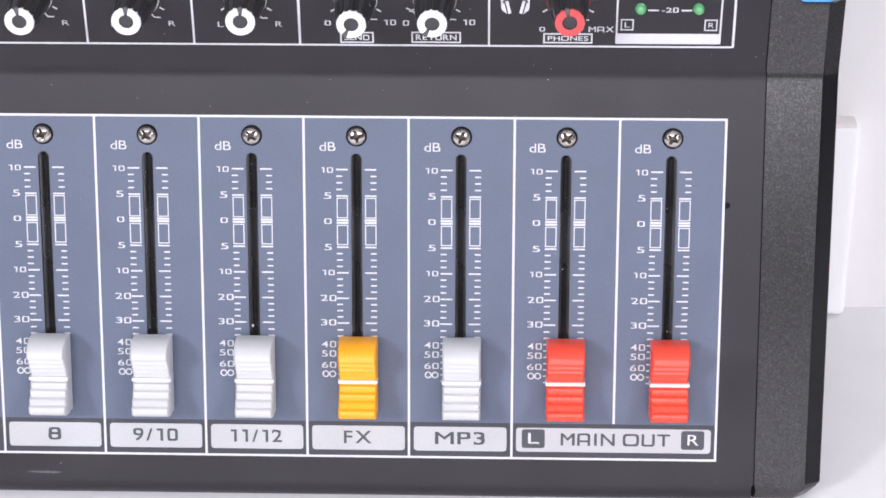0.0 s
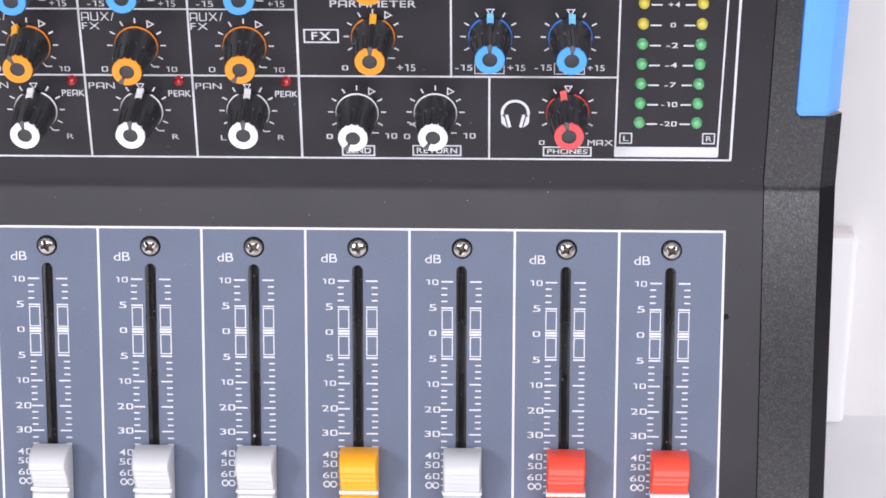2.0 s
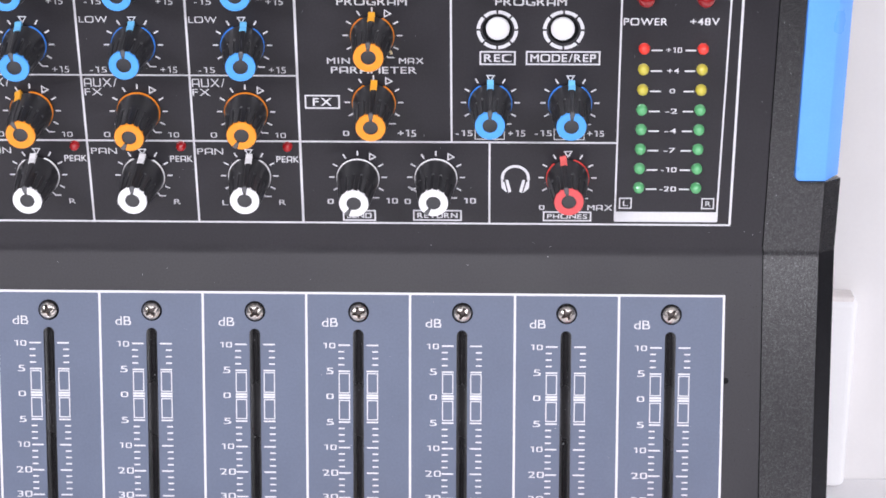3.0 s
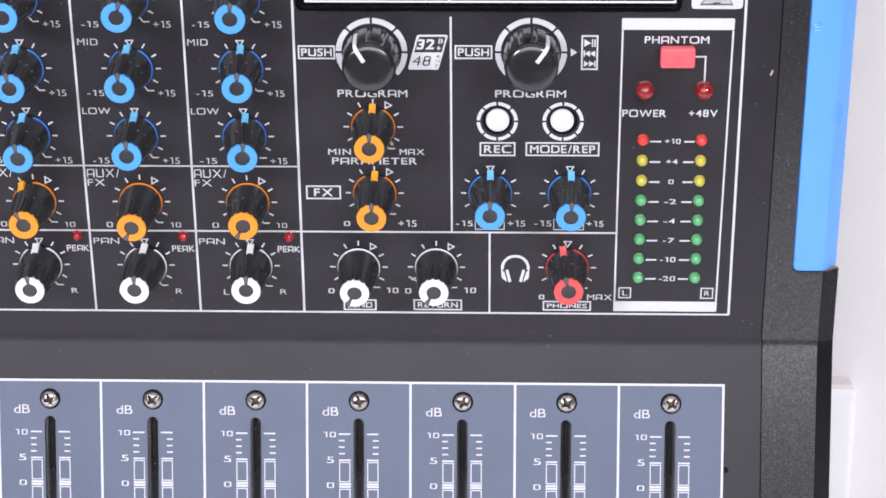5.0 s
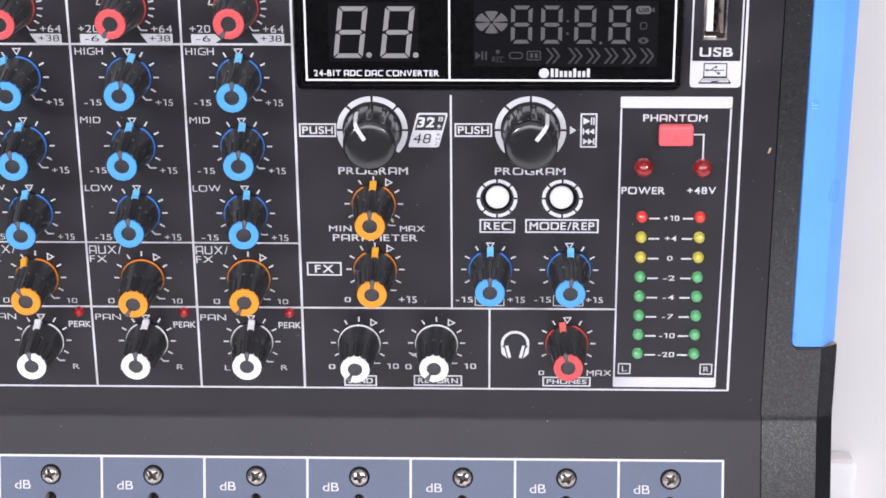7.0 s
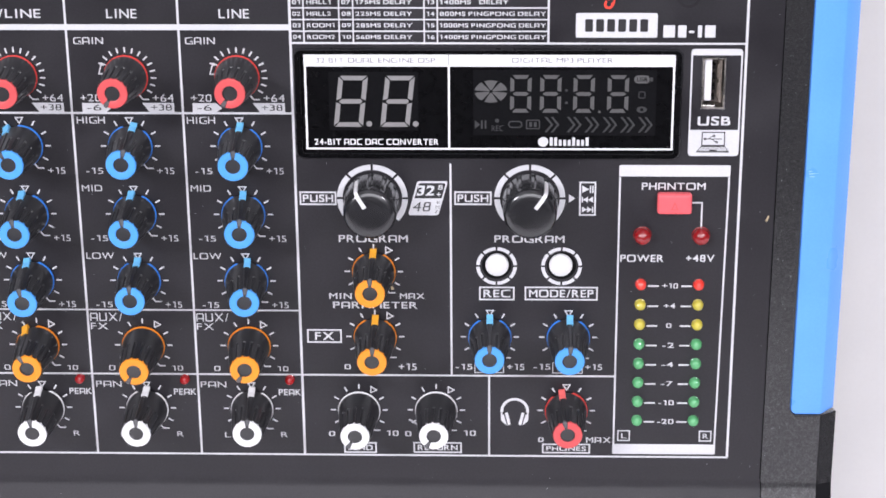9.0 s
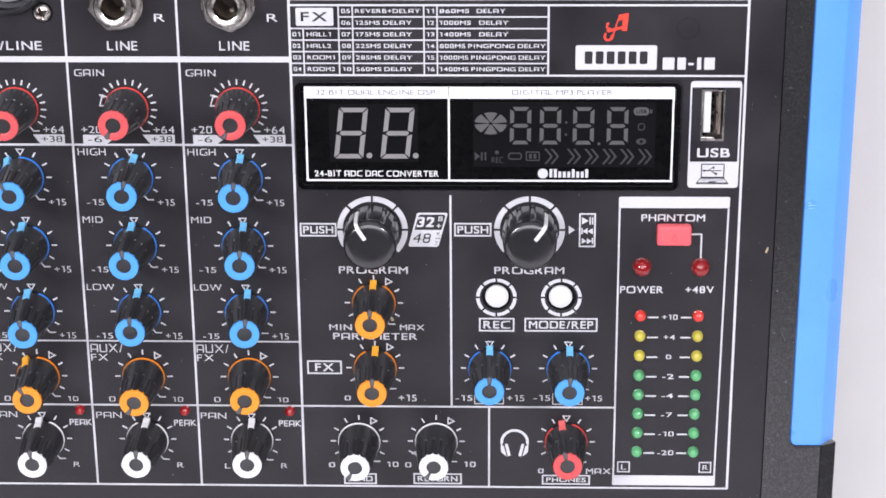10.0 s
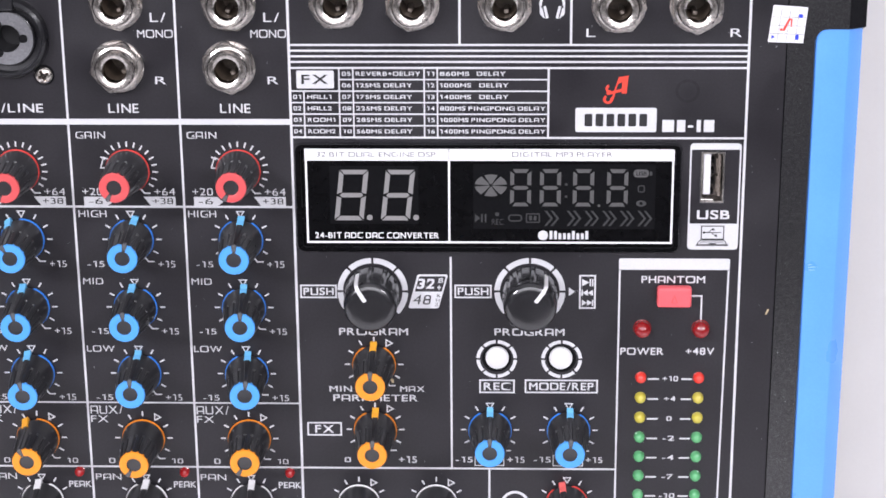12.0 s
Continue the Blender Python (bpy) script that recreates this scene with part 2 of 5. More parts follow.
def spin(profile, n=48, bm=None, wave=None):
    """A turned body from (radius, height) pairs; wave(angle, height) scales the radius."""
    bm = bm or bmesh.new()
    rows = []
    for r, h in profile:
        if r <= 1e-6:
            rows.append([bm.verts.new((0, 0, h))])
        else:
            rows.append([bm.verts.new((r * (wave(2 * math.pi * i / n, h) if wave else 1) * math.cos(2 * math.pi * i / n),
                                       r * (wave(2 * math.pi * i / n, h) if wave else 1) * math.sin(2 * math.pi * i / n), h)) for i in range(n)])
    for p, q in zip(rows, rows[1:]):
        for i in range(n):
            j = (i + 1) % n
            face = [p[i % len(p)], p[j % len(p)], q[j % len(q)], q[i % len(q)]]
            face = [v for k, v in enumerate(face) if v not in face[:k]]
            if len(face) > 2:
                bm.faces.new(face)
    bmesh.ops.recalc_face_normals(bm, faces=bm.faces)
    return bm


def plate(outline, holes, z0, z1):
    """A sheet with real openings through it."""
    bm = bmesh.new()
    edges = []
    for loop in (outline, *holes):
        vs = [bm.verts.new((x, y, z1)) for x, y in loop]
        edges += [bm.edges.new((vs[i], vs[(i + 1) % len(vs)])) for i in range(len(vs))]
    bmesh.ops.triangle_fill(bm, edges=edges, use_beauty=True, use_dissolve=False, normal=(0, 0, 1))
    for f in bm.faces:
        f.normal_update()
        if f.normal.z < 0:
            f.normal_flip()
    made = bmesh.ops.extrude_face_region(bm, geom=bm.faces[:])
    bmesh.ops.translate(bm, vec=(0, 0, z0 - z1), verts=[g for g in made["geom"] if isinstance(g, bmesh.types.BMVert)])
    bmesh.ops.recalc_face_normals(bm, faces=bm.faces)
    return bm


letters = {}


def squared(p, x0, x1, y0, y1, power=0.8):
    """Moves a point of a round bowl that fills the box outwards, towards the box's corners."""
    cx, cy, rx, ry = (x0 + x1) / 2, (y0 + y1) / 2, (x1 - x0) / 2, (y1 - y0) / 2
    u, v = (p[0] - cx) / rx, (p[1] - cy) / ry
    far = max(abs(u), abs(v), 1e-6)
    k = (math.hypot(u, v) / far) ** power
    return cx + rx * max(-1, min(1, u * k)), cy + ry * max(-1, min(1, v * k))


def square_letter(ch, u, v):
    """The panel's wide typeface has square bowls; u and v run from -1 to 1 over the letter."""
    if ch in "OQ0CG":
        return squared((u, v), -1, 1, -1, 1)
    if ch == "D":
        return squared((u, v), -1, 1, -1, 1) if u > 0 else (u, v)
    if ch in "UJ":
        return squared((u, v), -1, 1, -1, 0.6) if v < -0.2 else (u, v)
    if ch in "PR":
        return squared((u, v), -1, 1, -0.1, 1) if u > 0.1 and v > -0.1 else (u, v)
    if ch in "8S3":
        return squared((u, v), -1, 1, 0, 1, 0.6) if v > 0 else squared((u, v), -1, 1, -1, 0, 0.6)
    if ch == "B":
        if u < 0.1:
            return u, v
        return squared((u, v), -1, 1, 0, 1, 0.6) if v > 0 else squared((u, v), -1, 1, -1, 0, 0.6)
    if ch in "65":
        return squared((u, v), -1, 1, -1, 0.25, 0.7) if v < 0 and (ch == "6" or u > 0 or v < -0.5) else (u, v)
    if ch == "9":
        return squared((u, v), -1, 1, -0.25, 1, 0.7) if v > 0 else (u, v)
    if ch == "2":
        return squared((u, v), -1, 1, -0.1, 1, 0.7) if v > 0.2 else (u, v)
    return u, v


glyphs = {}


def glyph(ch, bold):
    """One character of the built-in font, thickened and squared: a mesh in its own box, with its width."""
    if (ch, bold) in glyphs:
        return glyphs[ch, bold]
    cu = bpy.data.curves.new("lettering", "FONT")
    sharp = bold > 0 and ch in "MWN"
    cu.body, cu.resolution_u, cu.offset = {"A": "U", "1": "I"}.get(ch, ch), 5, 0.0 if sharp else bold
    ob = bpy.data.objects.new("lettering", cu)
    me = bpy.data.meshes.new_from_object(ob)
    bpy.data.objects.remove(ob)
    bpy.data.curves.remove(cu)
    if sharp:
        bm = bmesh.new()
        for k, (dx, dy) in enumerate(((0, 0), (bold, 0), (-bold, 0), (0, bold), (0, -bold))):
            one = me.copy()
            one.transform(Matrix.Translation((dx * 1.1, dy * 1.1, 3e-6 * k)))
            bm.from_mesh(one)
            bpy.data.meshes.remove(one)
        bm.to_mesh(me)
        bm.free()
    xs = [v.co.x for v in me.vertices]
    ys = [v.co.y for v in me.vertices]
    x0, x1, y0, y1 = min(xs), max(xs), min(ys), max(ys)
    bm = bmesh.new()
    bm.from_mesh(me)
    bpy.data.meshes.remove(me)
    for v in bm.verts:
        a, b = (v.co.x - x0) / (x1 - x0) * 2 - 1, (v.co.y - y0) / max(y1 - y0, 1e-6) * 2 - 1
        a, b = square_letter("U" if ch == "A" else ch, a, b)
        if ch == "A":
            a, b = -a, -b
        v.co.x, v.co.y = (a + 1) / 2 * (x1 - x0), y0 + (b + 1) / 2 * (y1 - y0)
    if ch == "A":
        w, t, m = x1 - x0, 0.085 + bold * 2, y0 + (y1 - y0) * 0.36
        bm.faces.new([bm.verts.new((x, y, 4e-6)) for x, y in rect(0.04 * w, m - t / 2, 0.96 * w, m + t / 2)])
    if ch == "1":
        for v in bm.verts:
            v.co.x += 0.15
        bm.faces.new([bm.verts.new((x, y, 4e-6)) for x, y in rect(0.0, y1 - 0.1 - bold * 2, 0.17, y1)])
        x1 += 0.15
    me = bpy.data.meshes.new("glyph")
    bm.to_mesh(me)
    bm.free()
    glyphs[ch, bold] = (me, x1 - x0)
    return glyphs[ch, bold]


def text_mesh(body, bold, material):
    key = (body, bold, material.name)
    if key not in letters:
        bm = bmesh.new()
        pen = 0.0
        for ch in body:
            if ch == " ":
                pen += 0.26
                continue
            me, wide = glyph(ch, bold)
            pen += 0.07 if ch in "1I" else 0
            one = me.copy()
            one.transform(Matrix.Translation((pen, 0, 0)))
            bm.from_mesh(one)
            bpy.data.meshes.remove(one)
            pen += wide + (0.185 if ch in "1I" else 0.115)
        me = bpy.data.meshes.new("lettering")
        bm.to_mesh(me)
        bm.free()
        me.materials.append(material)
        xs = [v.co.x for v in me.vertices]
        ys = [v.co.y for v in me.vertices]
        letters[key] = (me, min(xs), max(xs), min(ys), max(ys))
    return letters[key]


INK_H = 0.06


def write(parent, fr, body, x0, y0, x1, y1, material=None, bold=0.011, h=INK_H, slant=0.0):
    """Printed lettering that fills the box; slant leans it to the right."""
    me, a, b, c, d = text_mesh(body, round(bold - 0.012, 4), material or M_INK)
    trim_y = (y1 - y0) * (0.1 if body in ("0", "10") else 0.045)
    y0, y1 = y0 + trim_y, y1 - trim_y
    sx, sy = (x1 - x0) / (b - a), (y1 - y0) / (d - c)
    copy = me.copy()
    lean = Matrix.Identity(4)
    lean[0][1] = slant
    copy.transform(Matrix.Translation((x0 / 1000, y0 / 1000, h / 1000)) @ lean @ Matrix.Diagonal((sx / 1000, sy / 1000, 1, 1)) @ Matrix.Translation((-a, -c, 0)))
    return part("lettering", copy, None, parent, m=fr)


def line(parent, fr, x0, y0, x1, y1, w=0.5, material=None, h=0.05):
    """A printed line of width w."""
    dx, dy = x1 - x0, y1 - y0
    k = w / 2 / math.hypot(dx, dy)
    return part("printed_line", flat([(x0 + dy * k, y0 - dx * k), (x1 + dy * k, y1 - dx * k), (x1 - dy * k, y1 + dx * k), (x0 - dy * k, y0 + dx * k)], h), material or M_INK, parent, m=fr)


def outline(parent, fr, x0, y0, x1, y1, w=0.4, material=None, h=0.05, r=0.0):
    a = rounded(x0, y0, x1, y1, r) if r else rect(x0, y0, x1, y1)
    b = rounded(x0 + w, y0 + w, x1 - w, y1 - w, max(r - w, 0.05)) if r else rect(x0 + w, y0 + w, x1 - w, y1 - w)
    return part("printed_frame", ring(a, b, h), material or M_INK, parent, m=fr)


def patch(parent, fr, points, material=None, h=0.05, name="printed_field", label=""):
    return part(name, flat(points, h), material or M_INK, parent, label, m=fr)


# ---- the room: table, wall behind, and an added unseen shell of walls, floor, ceiling ----
WALL_Y = 93.6          # the wall that the mixer leans on


def slab(name, x0, y0, z0, x1, y1, z1, material, bevel=0.0):
    return tagged(new(name, mesh_of(box(x0, y0, z0, x1, y1, z1, bevel), name, material)), kind="structure")


tagged(slab("wall_north", -2200, WALL_Y, -750, 2200, WALL_Y + 100, 1600, M_WALL), "plain white painted wall behind the table", "wall")
# Unseen shell; its white and grey tones set the fill light and reflections.
tagged(slab("wall_south", -2200, -2900, -750, 2200, -2800, 1600, M_CEILING), "unseen plain white wall added to close the room", "wall")
tagged(slab("wall_west", -2300, -2900, -750, -2202, WALL_Y + 100, 1600, M_DARKWALL), "unseen plain grey wall added to close the room", "wall")
tagged(slab("wall_east", 2202, -2900, -750, 2300, WALL_Y + 100, 1600, M_DARKWALL), "unseen plain grey wall added to close the room", "wall")
tagged(slab("floor", -2300, -2900, -850, 2300, WALL_Y + 100, -752, M_FLOOR), "unseen plain grey floor added to close the room", "floor")
tagged(slab("ceiling", -2300, -2900, 1602, 2300, WALL_Y + 100, 1700, M_CEILING), "unseen plain white ceiling added to close the room", "ceiling")

table = tagged(new("table"), "plain white table with a smooth matt top", "table")
part("tabletop", box(-700, -320, -28, 700, WALL_Y - 0.05, 0, 0.3), M_TABLE, table)
for lx in (-640, 640):
    for ly in (-280, 50):
        part("leg", box(lx - 25, ly - 25, -752, lx + 25, ly + 25, -28, 2.0), M_TABLE, table)

# small white box that stands on the table against the wall
holder = tagged(new("white_box"), "small upright white box with a warm grey lid beside the mixer", "box")
part("body", box(-14.5, -7, 0, 14.5, 0, 64, 2.2, 4), M_BOX, holder)
part("lid", box(-13.2, -6.4, 63.2, 13.2, -0.1, 64.9, 0.7, 3), mat("warm_grey_card", (0.86, 0.81, 0.785), 0.6, grain=0.03, size=1.0), holder, "warm grey lid")
holder.matrix_basis = pose(0.1064, (WALL_Y - 0.5) / 1000, 0.0006)

# ---- the mixer ----
mixer = tagged(new("audio_mixer"), "black audio mixer with grey fader panel, blue trim, leaning upright", "audio mixer")
mixer.matrix_basis = BOARD
LEFT, RIGHT, BASE = -150.0, 81.0, -32.0
S_END = 231.5
CA, SA = math.cos(radians(SLOPE)), math.sin(radians(SLOPE))
REAR_Y, REAR_Z = FOLD + S_END * CA, S_END * SA
FADERS = [-104.5 + 27 * k for k in range(7)]         # centre lines of the fader strips
CHANNELS = FADERS[:3]
SLOT = (-51.0, 16.05)


def chassis():
    """Sheet metal tub below the panels: front lip, bottom, back and ends."""
    bm = bmesh.new()
    prof = [(-72.6, 0.0), (-73.4, 0.0)]
    prof += [(-73.4 - 4.4 * math.sin(radians(a)), -4.4 + 4.4 * math.cos(radians(a))) for a in (15, 30, 45, 60, 75, 90)]
    prof += [(-69.0, BASE + 1.0), (-68.0, BASE), (REAR_Y - 1, BASE), (REAR_Y, BASE + 1), (REAR_Y, REAR_Z)]
    rows = [[bm.verts.new((x, y, z)) for y, z in prof] for x in (LEFT, RIGHT)]
    for i in range(len(prof) - 1):
        bm.faces.new((rows[0][i], rows[1][i], rows[1][i + 1], rows[0][i + 1]))
    for row in rows:
        fold = bm.verts.new((row[0].co.x, FOLD, -1.2))
        bm.faces.new(row + [fold])
    bmesh.ops.recalc_face_normals(bm, faces=bm.faces)
    return bm


part("chassis", chassis(), M_PANEL, mixer, "black sheet metal tub", smooth=True)
slots = [rounded(x - 1.4, SLOT[0], x + 1.4, SLOT[1], 1.38, 5) for x in FADERS]
fader_panel = part("fader_panel", plate([(LEFT, -72.6), (RIGHT + 0.42, -72.6), (RIGHT - 0.33, FOLD), (LEFT, FOLD)], slots, -1.2, 0), M_PANEL, mixer, "black painted metal panel with fader slots")
film_slots = [rounded(x - 1.42, SLOT[0] - 0.02, x + 1.42, SLOT[1] + 0.02, 1.40, 5) for x in FADERS]
FILM_L, FILM_R, FILM_T, FILM_B = -145.0, 71.1, 25.6, -65.7
part("grey_film", plate(rect(FILM_L, -56.0, FILM_R, FILM_T), film_slots, 0.004, 0.03), M_FILM, fader_panel, "grey-blue printed film")
part("dark_band", plate(rect(FILM_L, FILM_B, FILM_R, -56.0), [], 0.004, 0.03), M_BAND, fader_panel, "dark printed band behind the channel names")
JACKS = ((-51.75, 135.55), (-51.2, 150.7), (-78.45, 135.6), (-78.0, 151.0), (-25.7, 151.2), (-7.7, 150.8), (14.0, 150.6), (40.85, 150.2), (59.1, 150.2))
openings = [rect(61.4, 101.7, 67.1, 114.6), rect(-35.4, 90.1, 56.3, 115.9), circle(-104.2, 142.8, 6.0, 24)] + [circle(x, s, 4.2, 20) for x, s in JACKS]
knob_panel = part("knob_panel", plate(rect(LEFT, 0.0, RIGHT - 0.58, S_END), openings, -1.2, 0), M_PANEL, mixer, "black painted metal panel printed with white scales", m=UP)


def bend():
    """Rounded inner fold between the two panels."""
    bm = bmesh.new()
    r = 9.5
    reach = r * math.tan(radians(SLOPE / 2))
    rows = []
    for k in range(9):
        a = radians(SLOPE) * k / 8
        rows.append([bm.verts.new((x, FOLD - reach + r * math.sin(a), r - r * math.cos(a) + 0.004)) for x in (LEFT, RIGHT - 0.45)])
    for p, q in zip(rows, rows[1:]):
        bm.faces.new((p[0], p[1], q[1], q[0]))
    return bm


part("rounded_fold", bend(), M_PANEL, mixer, smooth=True)


def cheek(mirror=False):
    """End piece swept along the board's profile: flat top, chamfered outer edge, recess for the trim."""
    bm = bmesh.new()

    def section(surface, normal, keys, base):
        row = []
        lean = 0.45 if surface[0] < -60 else -0.55 if surface[1] > 0.1 else -0.3
        for k, (x, d) in enumerate(keys):
            x += lean if k < 3 else 0
            if d is None:
                row.append((x, max(surface[0], -66.5), base))
            else:
                row.append((x, surface[0] + normal[0] * d, surface[1] + normal[1] * d))
        return row

    full = [(81.0, None), (81.0, -0.3), (81.25, 0.05), (95.0, 0.05), (95.6, -0.25), (99.35, -2.6), (99.6, None)]
    cut = [(81.0, None), (81.0, -0.3), (81.25, 0.05), (87.15, 0.05), (87.45, -2.4), (96.5, -6.0), (98.8, None)]
    nose = [(81.15, None), (81.15, -3.4), (81.7, -2.7), (92.0, -2.7), (92.8, -3.2), (96.4, -7.0), (96.4, None)]
    nose2 = [(81.15, None), (81.15, -1.0), (81.7, -0.3), (93.6, -0.3), (94.4, -0.9), (98.8, -5.6), (98.8, None)]
    flat_n, slope_n = (0, 1), (-SA, CA)
    bend = (-math.sin(radians(SLOPE / 2)), math.cos(radians(SLOPE / 2)))

    def up(s):
        return (FOLD + s * CA, s * SA)
    runs = [
        [((-77.0, 0), flat_n, nose), ((-74.3, 0), flat_n, nose2), ((-72.0, 0), flat_n, full), ((FOLD - 1.2, 0), flat_n, full), ((FOLD, 0.04), bend, full), (up(1.2), slope_n, full), (up(20.0), slope_n, full)],
        [(up(20.0), slope_n, cut), (up(144.6), slope_n, cut)],
        [(up(144.6), slope_n, full), (up(S_END), slope_n, full)],
    ]
    for run in runs:
        rows = [[bm.verts.new(p) for p in section(s, n, k, BASE)] for s, n, k in run]
        for a, b in zip(rows, rows[1:]):
            for i in range(7):
                bm.faces.new((a[i], a[(i + 1) % 7], b[(i + 1) % 7], b[i]))
        bm.faces.new(rows[0])
        bm.faces.new(rows[-1][::-1])
    bmesh.ops.recalc_face_normals(bm, faces=bm.faces)
    if mirror:
        bmesh.ops.transform(bm, matrix=Matrix.Translation((LEFT + RIGHT, 0, 0)) @ Matrix.Diagonal((-1, 1, 1, 1)), verts=bm.verts)
        bmesh.ops.reverse_faces(bm, faces=bm.faces)
    return bm


def trim(mirror=False):
    """Blue insert in the recess of an end piece, with rounded inner corners."""
    bm = bmesh.new()
    s0, s1 = 20.03, 144.57
    rows = []
    steps = [0.0, 0.08, 0.2, 0.45, 0.8, 1.2, 1.6]
    stations = [s0 + k for k in steps] + [s0 + 20, s0 + 42.0, s0 + 42.6, s0 + 80, s1 - 20] + [s1 - k for k in (2.6, 2.0, 1.4, 0.9, 0.55, 0.2, 0.05, 0.0)]
    for s in stations:
        e = min(s - s0, s1 - s)
        r = 1.6 if s < 80 else 2.6
        inner = 87.3 + (r - math.sqrt(max(r * r - (r - e) ** 2, 0)) if e < r else 0)
        drop = 0.25 if e < 0.05 else 0.0
        rows.append([bm.verts.new(p) for p in ((inner, s, -2.2), (inner, s, -0.75 - drop), (inner + 0.35, s, -0.35 - drop), (94.8, s, -0.35 - drop), (95.5, s, -0.7 - drop), (98.95, s, -4.8), (99.0, s, -24.0), (inner, s, -24.0))])
    for a, b in zip(rows, rows[1:]):
        for i in range(8):
            bm.faces.new((a[i], a[(i + 1) % 8], b[(i + 1) % 8], b[i]))
    bm.faces.new(rows[0])
    bm.faces.new(rows[-1][::-1])
    bmesh.ops.recalc_face_normals(bm, faces=bm.faces)
    if mirror:
        bmesh.ops.transform(bm, matrix=Matrix.Translation((LEFT + RIGHT, 0, 0)) @ Matrix.Diagonal((-1, 1, 1, 1)), verts=bm.verts)
        bmesh.ops.reverse_faces(bm, faces=bm.faces)
    return bm


for side in (False, True):
    end = part("end_cheek", cheek(side), M_CHEEK, mixer, "grained black plastic end piece", smooth=True)
    end.data.materials.append(M_CHAMFER)
    # Faces turned sideways get the smooth plastic with shade in its colour.
    for poly in end.data.polygons:
        if abs(poly.normal.x) > 0.4:
            poly.material_index = 1
            poly.use_smooth = False
    for s0, r, way in ((20.0, 1.6, 1), (144.6, 2.6, -1)):
        fill = [(87.12, s0), (87.12, s0 + way * (r + 0.02))]
        fill += [(87.3 + r - r * math.cos(radians(a)), s0 + way * (r - r * math.sin(radians(a)))) for a in (6, 20, 35, 50, 65, 80, 88)]
        fill = [((LEFT + RIGHT - x, y) if side else (x, y)) for x, y in fill]
        part("recess_corner", prism(fill if (way > 0) == side else fill[::-1], -2.6, 0.03), M_CHEEK, end, m=UP)
    lip = box(88.4, 19.35, -0.3, 94.9, 19.95, 0.2, 0.22, 3)
    if side:
        bmesh.ops.transform(lip, matrix=Matrix.Translation((LEFT + RIGHT, 0, 0)) @ Matrix.Diagonal((-1, 1, 1, 1)), verts=lip.verts)
        bmesh.ops.reverse_faces(lip, faces=lip.faces)
    part("recess_lip", lip, M_EDGE, end, m=UP, smooth=True)
    part("side_trim", trim(side), M_BLUE, end, "glossy blue plastic side trim", m=UP, smooth=True)


# ---- faders ----
def cap_mesh(material):
    """Saddle-shaped slider cap with finger ridges."""
    bm = bmesh.new()
    prof = [(9.9, 1.6), (9.9, 4.6), (9.65, 6.6), (9.1, 8.3), (8.2, 9.6), (7.1, 10.4), (6.1, 10.7), (5.3, 10.75), (5.15, 9.15), (4.95, 9.1), (4.0, 9.6), (3.8, 9.6), (3.65, 8.0), (3.45, 7.95), (2.5, 8.45), (2.3, 8.45), (2.15, 6.9), (1.95, 6.85), (1.0, 7.3), (0.8, 7.25), (0.6, 6.4), (-1.9, 6.4),
            (-2.1, 7.1), (-2.6, 7.3), (-3.6, 7.2), (-3.75, 7.35), (-4.0, 8.1), (-4.5, 8.35), (-5.5, 8.25), (-5.65, 8.4), (-5.95, 9.2), (-6.45, 9.5), (-7.4, 9.4), (-7.55, 9.55), (-7.8, 10.3), (-8.3, 10.6), (-9.1, 10.6), (-9.8, 10.2), (-10.3, 9.2), (-10.5, 7.5), (-10.5, 1.6)]
    rows = []
    for x, k in ((-4.95, 0), (-4.7, 0), (-4.5, 1), (4.5, 1), (4.7, 0), (4.95, 0)):
        low = 0.28 if not k else 0
        rows.append([bm.verts.new((x, y, 1.6 if h < 2 else h - (low if abs(x) < 4.8 else low + 0.6))) for y, h in prof])
    for a, b in zip(rows, rows[1:]):
        for i in range(len(prof) - 1):
            bm.faces.new((a[i], a[i + 1], b[i + 1], b[i]))
    bm.faces.new(rows[0])
    bm.faces.new(rows[-1][::-1])
    bm.faces.new([r[0] for r in rows] + [r[-1] for r in rows[::-1]])
    bmesh.ops.recalc_face_normals(bm, faces=bm.faces)
    return mesh_of(bm, "fader_cap", material, True)


def dust_lip(side):
    """Soft strip, slightly rolled, that closes half of a slot."""
    bm = bmesh.new()
    keys = [(2.6, -1.34), (1.5, -1.24), (0.9, -1.34), (0.45, -1.62), (-0.02, -2.1), (-0.02, -2.8), (2.6, -2.8)]
    rows = [[bm.verts.new((side * x, y, z)) for x, z in keys] for y in (SLOT[0] - 2, SLOT[1] + 2)]
    for i in range(len(keys)):
        j = (i + 1) % len(keys)
        bm.faces.new((rows[0][i], rows[0][j], rows[1][j], rows[1][i]))
    bm.faces.new(rows[0])
    bm.faces.new(rows[1][::-1])
    bmesh.ops.recalc_face_normals(bm, faces=bm.faces)
    return bm


caps = {"w": cap_mesh(M_WHITECAP), "o": cap_mesh(M_ORANGECAP), "r": cap_mesh(M_REDCAP)}
cap_line = mesh_of(box(-5.15, -1.4, 3.0, 5.15, -0.45, 7.25, 0.2, 2), "centre_line", M_KWHITE)
stem = mesh_of(box(-0.6, -2.2, -3.0, 0.6, 2.2, 2.2), "stem", M_STEEL)
words = {"w": "white plastic fader cap at the bottom of its slot", "o": "orange plastic fader cap at the bottom of its slot", "r": "red plastic fader cap at the bottom of its slot"}
